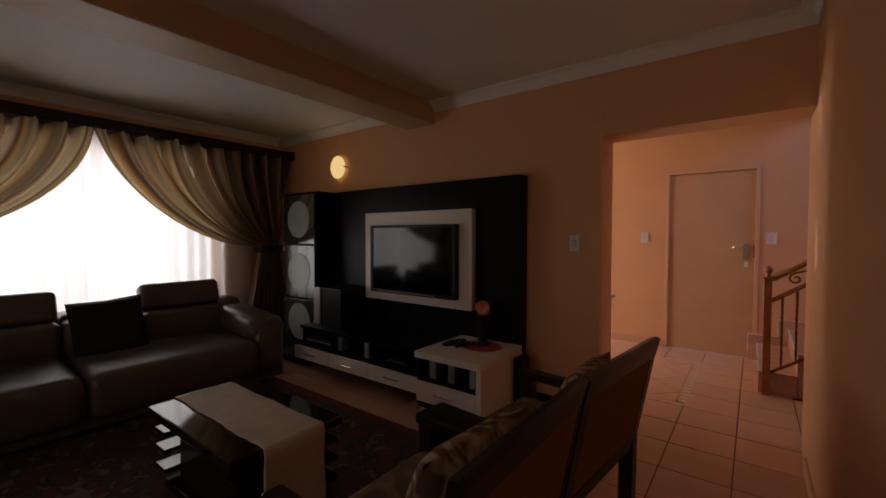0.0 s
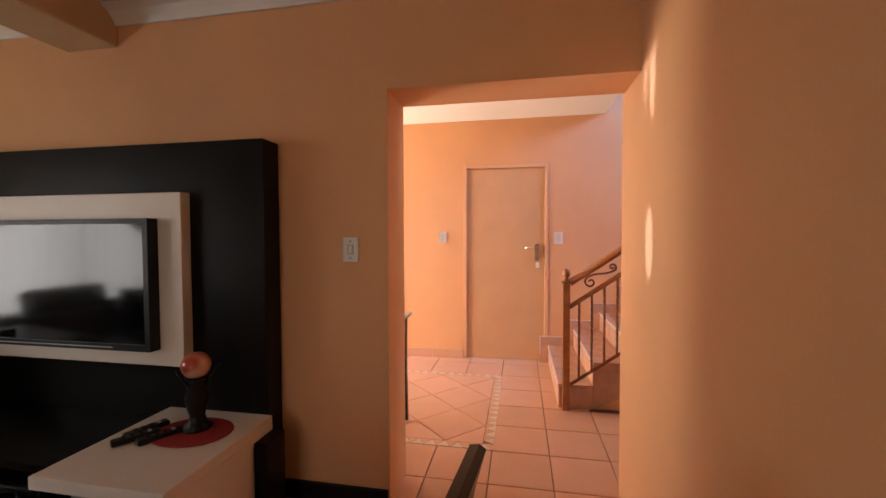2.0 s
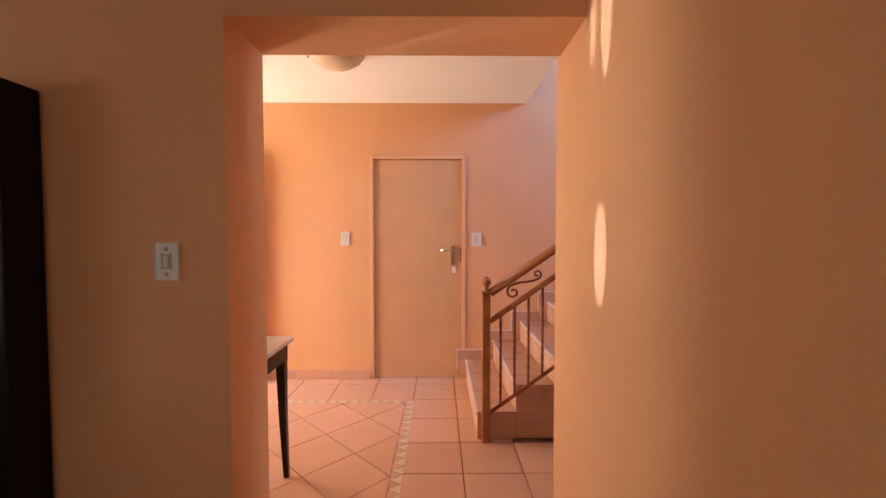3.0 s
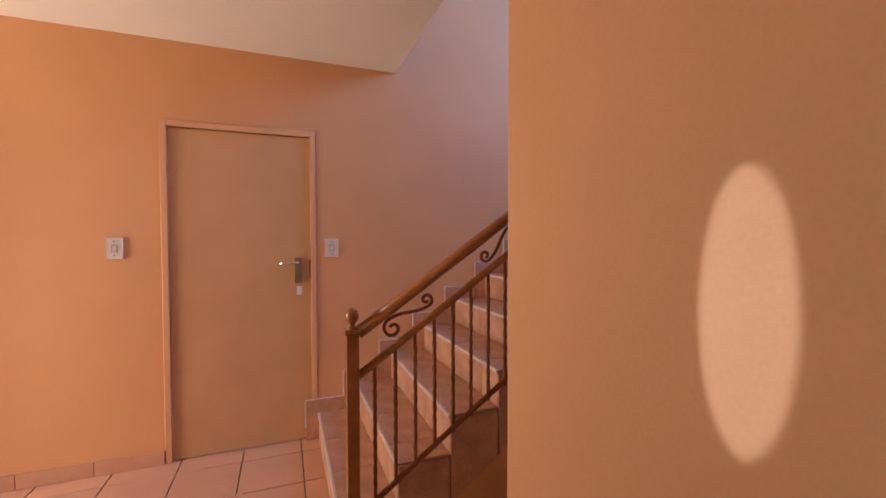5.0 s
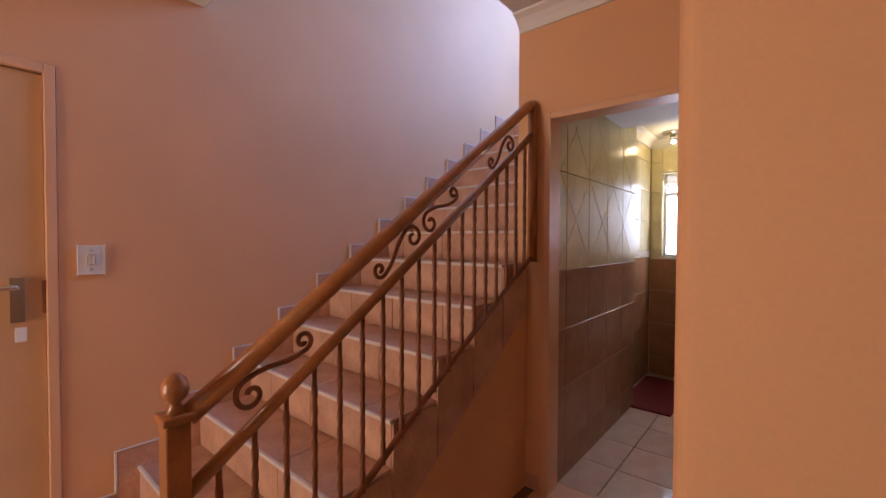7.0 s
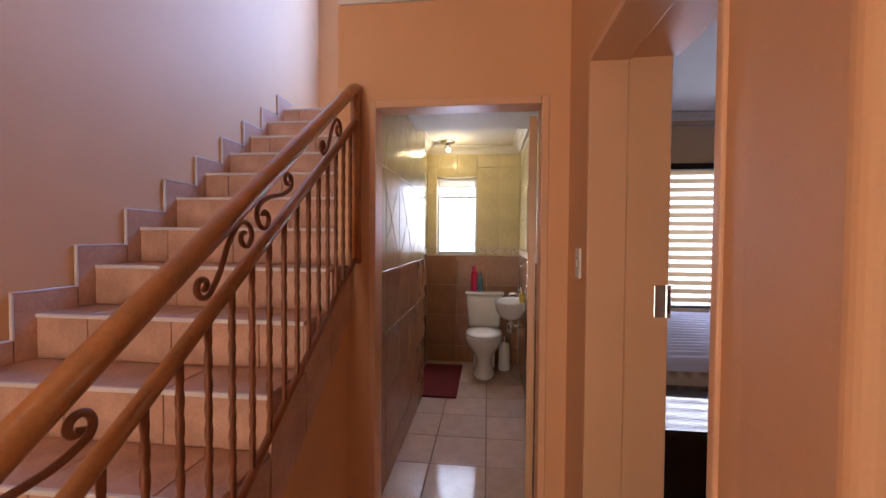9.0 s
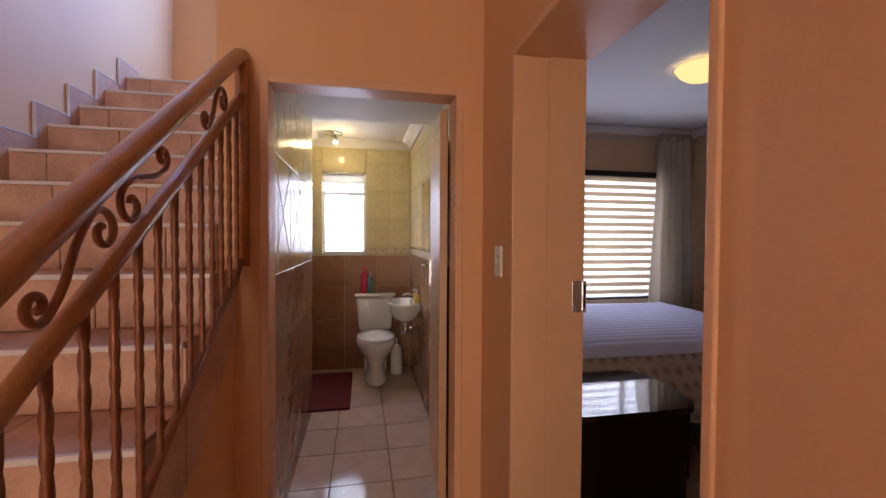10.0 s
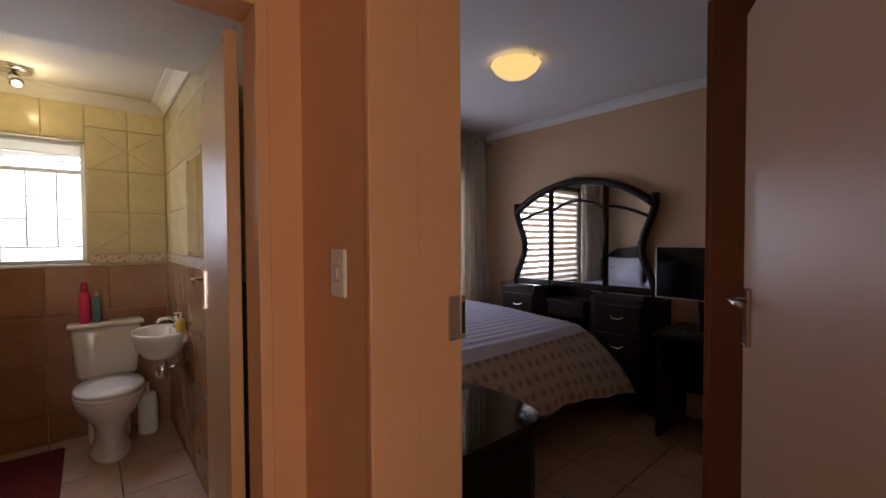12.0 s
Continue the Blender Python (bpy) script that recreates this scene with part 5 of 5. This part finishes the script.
bed = thing("bed", (3.2, 2.2, 0.0), "double bed with a blue grey base and dark headboard", "bed")
part("base", B(2.58, 3.95, 1.06, 3.18, 0.03, 0.36, 0.02, 3), VALANCE, bed, "blue grey bed base")
part("mattress", B(2.60, 3.94, 1.03, 3.20, 0.36, 0.64, 0.05, 4), PILLOW, bed, "", True)
part("headboard", prism([(2.52, 0.05), (4.02, 0.05), (4.02, 1.06), (3.74, 1.22), (3.27, 1.28), (2.8, 1.22), (2.52, 1.06)], "y", 3.215, 3.265), DARKWOOD, bed, "dark wooden headboard")
for x in (2.68, 3.85):
    for y in (1.2, 3.05):
        part("leg", T([(x, y, 0.0), (x, y, 0.05)], 0.03, 12), BLACKPLASTIC, bed)
# quilt: ribbed top, dotted hanging sides
QX0, QX1, QY0, QY1 = 2.57, 3.93, 0.95, 3.20


def quilt_top(u, v):
    x, y = QX0 + (QX1 - QX0) * u, QY0 + (QY1 - QY0) * v
    ed = min(u * 1.42, v * 2.13) / 0.12
    drop = 0.06 * (1 - min(1.0, ed)) ** 2
    return (x, y, 0.675 + 0.05 * u + 0.024 * abs(math.sin(x * 40)) * min(1.0, ed) - drop + 0.006 * math.sin(x * 5 + y * 3))


q = thing("quilt", (3.2, 2.2, 0.64), "pale grey ribbed quilt with a dotted beige drop", "quilt")
part("quilt_top", sheet(quilt_top, 160, 48), QUILT, q, "pale ribbed quilt top", True)
def side_drop(u, v):
    y = QY0 + (QY1 - QY0) * u
    bulge = 0.14 * math.sin(v * 1.5) + 0.08 * v + 0.16 * math.sin(v * 1.5) * (1 - u) ** 6
    return (QX0 - bulge - 0.012 * math.sin(y * 22) * v, y, 0.617 - 0.36 * v - 0.06 * v * (1 - u) ** 4 + 0.01 * math.sin(y * 9) * v)
def foot_drop(u, v):
    x = QX0 + (QX1 - QX0) * u
    return (x, QY0 - 0.04 * math.sin(v * 1.5) - 0.012 * math.sin(x * 20) * v * u, 0.617 + 0.05 * u - 0.42 * v + 0.01 * math.sin(x * 8) * v)
part("quilt_side", sheet(side_drop, 60, 14), QUILTDOTS, q, "dotted beige quilt side", True)
part("quilt_foot", sheet(foot_drop, 50, 12), QUILTDOTS, q, "dotted beige quilt end", True)
def corner_drop(u, v):
    a = u * math.pi / 2
    kx = 0.30 * math.sin(v * 1.5) + 0.08 * v
    ky = 0.04 * math.sin(v * 1.5) + 0.05 * v * math.sin(2 * a)
    return (QX0 - kx * math.cos(a), QY0 - ky * math.sin(a), 0.617 - (0.40 + 0.03 * math.sin(2 * a)) * v)
part("quilt_corner", sheet(corner_drop, 10, 12), QUILTDOTS, q, "dotted beige quilt corner", True)
for x in (2.95, 3.6):
    cushion("pillow", 0.6, 0.42, 0.16, PILLOW, "white and blue pillow at the bed head", "pillow", (x, 3.10, 0.90), (0, 20, 90))

ns = thing("nightstand", (2.15, 2.85, 0.0), "glossy dark wood nightstand with a bowed front", "nightstand")
out = [(1.90, 3.27), (1.90, 2.56), (1.92, 2.50), (1.98, 2.455), (2.18, 2.41), (2.38, 2.425), (2.46, 2.46), (2.49, 2.53), (2.49, 3.27)]
part("top", prism(out, "z", 0.53, 0.56), POLISHED, ns, "polished dark top")
part("body", prism([(2.195 + (a - 2.195) * 0.94, 2.85 + (b - 2.85) * 0.94) for a, b in out], "z", 0.06, 0.53), DARKWOOD, ns)
for i, z in enumerate((0.12, 0.33)):
    dr = part("drawer", B(2.02, 2.36, 2.425, 2.46, z, z + 0.18, 0.004), DARKWOOD, ns)
    part("knob", T([(2.19, 2.425, z + 0.09), (2.19, 2.41, z + 0.09)], 0.012, 10), CHROME, dr)
for x, y in ((1.96, 2.56), (2.43, 2.56), (1.96, 3.2), (2.43, 3.2)):
    part("foot", B(x - 0.025, x + 0.025, y - 0.025, y + 0.025, 0.0, 0.06, 0.004), DARKWOOD, ns)

# dressing table with a three-part arched mirror
dt = thing("dressing_table", (2.85, 0.8, 0.0), "carved dark wood dressing table with an arched triple mirror", "dressing table")
for x0, x1 in ((2.03, 2.65), (3.03, 3.64)):
    o = [(x0, 0.60), (x0, 0.82), (x0 + 0.1, 0.92), (x1 - 0.1, 0.92), (x1, 0.82), (x1, 0.60)]
    xm = (x0 + x1) / 2
    part("pedestal_top", prism(o, "z", 0.905, 0.94), POLISHED, dt, "polished dark top")
    part("pedestal", prism([(xm + (a - xm) * 0.93, 0.76 + (b - 0.76) * 0.93) for a, b in o], "z", 0.1, 0.905), DARKWOOD, dt)
    for z in (0.2, 0.42, 0.65):
        d2 = part("drawer", B(x0 + 0.13, x1 - 0.13, 0.904, 0.920, z, z + 0.2, 0.005), DARKWOOD, dt)
        part("drawer_pull", T([(xm - 0.05, 0.920, z + 0.11), (xm - 0.03, 0.938, z + 0.095), (xm + 0.03, 0.938, z + 0.095), (xm + 0.05, 0.920, z + 0.11)], 0.005), CHROME, d2)
    for x in (x0 + 0.06, x1 - 0.06):
        part("leg", T([(x, 0.80, 0.0), (x, 0.80, 0.1)], 0.018, 10, 0.03), DARKWOOD, dt)
part("middle_top", B(2.65, 3.03, 0.60, 0.88, 0.80, 0.83, 0.005), DARKWOOD, dt)
# dark panel added to keep the gap between the pedestals dark
part("middle_back", B(2.63, 3.05, 0.60, 0.615, 0.1, 0.925), DARKWOOD, dt)
part("middle_drawer", B(2.66, 3.02, 0.83, 0.87, 0.68, 0.80, 0.005), DARKWOOD, dt)
MC, MH = 2.865, 0.70


def arch(x):
    """Height of the mirror's top edge."""
    f = (x - MC) / MH
    return 1.94 - 0.06 * abs(f) - 0.20 * abs(f) ** 2.6


def waist(z):
    """How far the outer edge of the mirror swings in and out."""
    f = max(0.0, (z - 0.95) / 0.75)
    return 0.105 * math.sin(min(1.0, f) ** 0.9 * math.pi) ** 2 if f < 1 else 0.0


def mirror_strip(x0, x1, zb, f0, f1, y):
    n = 14
    pts = []
    for i in range(12):
        z = zb + (arch(x0) - 0.075 - zb) * i / 11
        pts.append((x0 + f0(z), z))
    for i in range(n + 1):
        x = x0 + (x1 - x0) * i / n
        pts.append((x, arch(x) - 0.065))
    for i in range(12):
        z = arch(x1) - 0.075 - (arch(x1) - 0.075 - zb) * i / 11
        pts.append((x1 + f1(z), z))
    clean = []
    for p in pts:
        if not clean or (abs(p[0] - clean[-1][0]) + abs(p[1] - clean[-1][1])) > 0.004:
            clean.append(p)
    return prism(clean, "y", y, y + 0.006)


zero = lambda z: 0.0
for x0, x1, f0, f1 in ((2.20, 2.56, waist, zero), (2.60, 3.12, zero, zero), (3.16, 3.53, zero, lambda z: -waist(z))):
    g = part("mirror_glass", mirror_strip(x0, x1, 0.96, f0, f1, 0.635), MIRROR, dt, "mirror panel held by small clips")
    for z in (1.12, 1.5):
        for x in (x0 + 0.12 if x0 < 2.3 else x0 + 0.03, x1 - 0.12 if x1 > 3.4 else x1 - 0.03):
            part("mirror_clip", B(x - 0.006, x + 0.006, 0.641, 0.646, z, z + 0.012), CHROME, g)
part("arch_rail", T([(MC - MH + 2 * MH * i / 30, 0.64, arch(MC - MH + 2 * MH * i / 30) - 0.03) for i in range(31)], 0.036, 8), DARKWOOD, dt, "carved arched top rail", True)
for x in (2.58, 3.14):
    part("mirror_post", T([(x, 0.64, 0.94), (x, 0.64, arch(x) - 0.03)], 0.027, 8), DARKWOOD, dt, "", True)
part("cross_rail", T([(2.58 + 0.56 * i / 10, 0.645, 1.64 + 0.09 * math.sin(math.pi * i / 10)) for i in range(11)], 0.014, 6), DARKWOOD, dt, "", True)
part("cross_rail", T([(2.22 + 0.36 * i / 8, 0.645, 1.56 + 0.10 * math.sin(math.pi * 0.5 * i / 8)) for i in range(9)], 0.014, 6), DARKWOOD, dt, "", True)
part("cross_rail", T([(3.51 - 0.37 * i / 8, 0.645, 1.56 + 0.10 * math.sin(math.pi * 0.5 * i / 8)) for i in range(9)], 0.014, 6), DARKWOOD, dt, "", True)
for sx, xx in ((1, MC - MH), (-1, MC + MH)):
    part("side_rail", T([(xx + sx * waist(0.94 + i * 0.05), 0.64, 0.94 + i * 0.05) for i in range(17)], 0.032, 8), DARKWOOD, dt, "curved carved side rail", True)
part("bottom_rail", B(2.15, 3.58, 0.605, 0.665, 0.925, 0.97, 0.006), DARKWOOD, dt)

desk = thing("desk", (1.75, 0.95, 0.0), "dark wooden desk beside the dressing table", "desk")
part("desk_top", B(1.40, 1.99, 0.60, 1.12, 0.70, 0.73, 0.005), DARKWOOD, desk)
part("desk_panel", B(1.42, 1.45, 0.61, 1.10, 0.0, 0.70), DARKWOOD, desk)
part("desk_panel", B(1.94, 1.97, 0.61, 1.10, 0.0, 0.70), DARKWOOD, desk)
part("desk_back", B(1.45, 1.94, 0.61, 0.63, 0.2, 0.70), DARKWOOD, desk)
mn = thing("monitor", (1.74, 0.95, 0.73), "black monitor with a thin silver rim on the desk", "monitor")
part("bezel", B(1.46, 2.018, 0.97, 1.00, 0.955, 1.325, 0.004), SILVER, mn, "thin silver rim")
part("screen", B(1.47, 2.008, 0.999, 1.003, 0.966, 1.314), SCREEN, mn)
part("stand", T([(1.74, 0.94, 0.74), (1.74, 0.955, 1.1)], 0.02, 10), BLACKPLASTIC, mn)
part("foot", lathe(bmesh.new(), [(0, 0), (0.11, 0), (0.11, 0.012), (0, 0.018)], (1.74, 0.94, 0.73), 24), BLACKPLASTIC, mn)
wc = thing("wardrobe", (1.0, 2.0, 0.0), "brown wooden wardrobe behind the bedroom door", "wardrobe")
part("body", B(0.702, 1.25, 1.5, 2.48, 0.06, 2.2, 0.004), WARDROBE, wc)
part("plinth", B(0.702, 1.22, 1.52, 2.46, 0.0, 0.06), WARDROBE, wc)
for y0, y1 in ((1.51, 1.98), (1.99, 2.47)):
    dd = part("wardrobe_door", B(1.25, 1.268, y0, y1, 0.08, 2.18, 0.003), WARDROBE, wc)
    part("knob", B(1.268, 1.285, 1.95 if y0 < 1.9 else 2.01, 1.96 if y0 < 1.9 else 2.02, 1.0, 1.12, 0.003), CHROME, dd)


# ---- skirtings ----
sk = tagged(new("baseboard_hall"), "terracotta tile skirting along the hall", "skirting", kind="structure")
tile = mesh_of("skirting_tile", B(0.002, 0.343, -0.012, 0, 0, 0.085, 0.002, 1), TERRACOTTA)
for i in range(6):
    piece("skirting_tile", tile, sk, (-0.67 - 0.345 * (i + 1), 5.769, 0.0))
piece("skirting_tile", tile, sk, (1.999, 4.555, 0.0), 90)
for i in range(10):
    piece("skirting_tile", tile, sk, (0.429, 3.3 - 0.345 * i, 0.0), -90)

# ---- floor tiles ----
P = 0.345
GX, GY = 0.105, 3.90
floor = bpy.data.objects["floor"]
sq = mesh_of("floor_tile", B(-P / 2 + 0.003, P / 2 - 0.003, -P / 2 + 0.003, P / 2 - 0.003, -0.014, 0, 0.0025, 1), TERRACOTTA)
far = bmesh.new()
count = 0
def inlay(x, y):
    return x < -0.245 and 3.90 < y < 5.29 and x > -2.6
for i in range(-15, 6):
    for j in range(-14, 6):
        x, y = GX + (i + 0.5) * P, GY + (j + 0.5) * P
        if x > 2.05 or y > 5.8 or (y < 3.45 and x > 0.55):
            continue
        if inlay(x, y) or (x > 0.5 and y > 4.75):
            continue
        if x > -1.0 and y > 0.3 or y > 3.4:
            piece("floor_tile", sq, floor, (x, y, 0.0))
            count += 1
        else:
            bx(far, x - P / 2 + 0.003, x + P / 2 - 0.003, y - P / 2 + 0.003, y + P / 2 - 0.003, -0.014, 0)
bed_far = bmesh.new()
for i in range(2, 11):
    for j in range(-9, -1):
        x, y = GX + (i + 0.5) * P, GY + (j + 0.5) * P
        if y < 3.3:
            bx(bed_far, x - P / 2 + 0.003, x + P / 2 - 0.003, y - P / 2 + 0.003, y + P / 2 - 0.003, -0.014, 0)
o = put("far_floor_tiles", far, TERRACOTTA)
o.parent = floor
tagged(o, "terracotta tiles further into the rooms", kind="stuff")
o = put("bedroom_floor_tiles", bed_far, BEDFLOOR)
o.parent = floor
tagged(o, "darkened brown floor tiles in the bedroom", kind="stuff")
# diagonal field with a border of pale triangles
X0, X1b, Ya, Yb = -2.6, -0.305, 3.975, 5.215
D = P / math.sqrt(2)
for i in range(-12, 14):
    for j in range(-12, 14):
        cx, cy = -0.305 - 0.0 + (i + j) * D, 3.975 + (i - j) * D
        if cx < X0 - 0.2 or cx > X1b + D or cy < Ya - D or cy > Yb + D:
            continue
        bm = bmesh.new()
        h = P / 2 - 0.003
        c = [(-h, -h), (h, -h), (h, h), (-h, h)]
        lo = [bm.verts.new(((a - b) / 1.41421 + cx, (a + b) / 1.41421 + cy, -0.014)) for a, b in c]
        hi = [bm.verts.new((v.co.x, v.co.y, 0.0)) for v in lo]
        bm.faces.new(hi)
        for k in range(4):
            bm.faces.new((lo[k], lo[(k + 1) % 4], hi[(k + 1) % 4], hi[k]))
        for pco, pno in (((X1b, 0, 0), (1, 0, 0)), ((X0, 0, 0), (-1, 0, 0)), ((0, Yb, 0), (0, 1, 0)), ((0, Ya, 0), (0, -1, 0))):
            bmesh.ops.bisect_plane(bm, geom=bm.verts[:] + bm.edges[:] + bm.faces[:], plane_co=pco, plane_no=pno, clear_outer=True)
        if len(bm.faces) < 3:
            bm.free()
            continue
        o = put("diagonal_tile", bm, TERRACOTTA)
        o.parent = floor
tri_h = 0.066
tri_a = mesh_of("inlay_triangle", prism([(0.003, 0.0), (0.083, 0.0), (0.043, tri_h)], "z", -0.012, 0.0005), INLAY_PALE)
tri_b = mesh_of("inlay_triangle", prism([(0.046, tri_h), (0.126, tri_h), (0.086, 0.0)], "z", -0.012, 0.0005), TERRACOTTA)
for k in range(15):
    for m_ in (tri_a, tri_b):
        piece("inlay_triangle", m_, floor, (-0.235, 3.975 + k * 0.086, 0.0), 90)
for k in range(25):
    for m_ in (tri_a, tri_b):
        piece("inlay_triangle", m_, floor, (-0.33 - k * 0.086, 3.905, 0.0))
        piece("inlay_triangle", m_, floor, (-0.33 - k * 0.086, 5.22, 0.0))
corner = mesh_of("inlay_corner", B(0.003, 0.066, 0.003, 0.066, -0.012, 0.0), TERRACOTTA)
for y in (3.905, 5.22):
    piece("inlay_corner", corner, floor, (-0.303, y, 0.0))
# toilet floor
PW = 0.36
wt = mesh_of("toilet_floor_tile", B(-PW / 2 + 0.003, PW / 2 - 0.003, -0.1725 + 0.003, 0.1725 - 0.003, -0.013, 0, 0.0025, 1), WCFLOOR)
for i in range(8):
    for j in range(3):
        x, y = 2.146 + (i + 0.5) * PW, 3.61 + (j + 0.5) * 0.345
        if x < 4.8:
            piece("toilet_floor_tile", wt, floor, (x, y, 0.0015))

# ---- toilet wall tiles ----
TILES = {}


def tile_row(wall, axis, out, at, spans, rows, material):
    """Tiles on a wall; axis is the way the row runs, at the wall's face and out the way into the room."""
    for a0, a1 in spans:
        for z0, z1 in rows:
            key = (axis, out, round(a1 - a0, 3), round(z1 - z0, 3), material.name)
            if key not in TILES:
                d = sorted((0.0, out * 0.010))
                w_, h_ = a1 - a0 - 0.002, z1 - z0 - 0.002
                bm = B(0.002, w_, d[0], d[1], 0.002, h_, 0.002, 1) if axis == "x" else B(d[0], d[1], 0.002, w_, 0.002, h_, 0.002, 1)
                TILES[key] = mesh_of("wall_tile", bm, material)
            piece("wall_tile", TILES[key], wall, (a0, at, z0) if axis == "x" else (at, a0, z0))


LOW = ((0.0, 0.185), (0.185, 0.53), (0.53, 0.874), (0.874, 1.218))
HIGH = ((1.285, 1.585), (1.585, 1.885), (1.885, 2.185))
XS = [(4.62 - 0.345 * (k + 1), 4.62 - 0.345 * k) for k in range(7)]
north, south, east = (bpy.data.objects[n] for n in ("wall_toilet_north", "wall_toilet_south", "wall_toilet_east"))
XN = [(3.615 - 0.345 * (k + 1), 3.615 - 0.345 * k) for k in range(4)]
tile_row(south, "x", 1, 3.60, XS, LOW, BROWNTILE)
tile_row(south, "x", 1, 3.60, XS, HIGH, CREAMTILE)
tile_row(north, "x", -1, 4.65, XS[:3], LOW, BROWNTILE)
tile_row(north, "x", -1, 4.65, XS[:3], HIGH + ((2.185, 2.335),), CREAMTILE)
tile_row(north, "x", -1, 4.523, XN + [(2.13, 2.234)], LOW, BROWNTILE)
tile_row(north, "x", -1, 4.523, XN + [(2.13, 2.234)], ((1.218, 1.776), (1.776, 2.333)), CREAMTILE)
tile_row(north, "y", 1, 3.61, ((4.516, 4.645),), LOW, BROWNTILE)
tile_row(north, "y", 1, 3.61, ((4.516, 4.645),), HIGH + ((2.185, 2.333),), CREAMTILE)
for wl, at, out, x0, x1 in ((north, 4.65, -1, 3.625, 4.615), (south, 3.60, 1, 2.2, 4.615)):
    o = put("border_strip", B(x0, x1, min(at, at + out * 0.014), max(at, at + out * 0.014), 1.222, 1.282, 0.003), LISTELLO)
    o.parent = wl
    o["label"] = "patterned border strip"
tile_row(south, "x", 1, 3.60, XS, ((2.185, 2.333),), CREAMTILE)
tile_row(east, "y", -1, 4.63, ((3.612, 3.965), (3.965, 4.302), (4.302, 4.638)), LOW[:3] + ((0.874, 1.2),), BROWNTILE)
tile_row(east, "y", -1, 4.63, ((3.612, 3.84), (3.84, 4.076), (4.533, 4.638)), HIGH + ((2.185, 2.335),), CREAMTILE)
tile_row(east, "y", -1, 4.63, ((4.08, 4.30), (4.30, 4.53)), ((2.085, 2.335),), CREAMTILE)
o = put("border_strip", B(4.616, 4.63, 3.612, 4.062, 1.222, 1.282, 0.003), LISTELLO)
o.parent = east
o["label"] = "patterned border strip"
# slim diagonal relief lines on the cream tiles
for k in range(3):
    x = 2.36 + k * 0.46
    for sgn in (-1, 1):
        for z0, z1 in ((1.24, 1.775), (1.78, 2.32)):
            xa, xb = (min(max(q, 2.14), 3.60) for q in (x - sgn * 0.23, x + sgn * 0.23))
            o = put("relief_line", T([(xa, 4.5135, z0), (xb, 4.5135, z1)], 0.0022, 6), CREAMTILE)
            o.parent = north
for a, b in (((3.64, 1.90), (4.05, 2.17)), ((4.05, 1.90), (3.64, 2.17)), ((3.64, 1.31), (4.05, 1.57)), ((4.05, 1.31), (3.64, 1.57))):
    o = put("relief_line", T([(4.6195, a[0], a[1]), (4.6195, b[0], b[1])], 0.0035, 5), CREAMTILE)
    o.parent = east
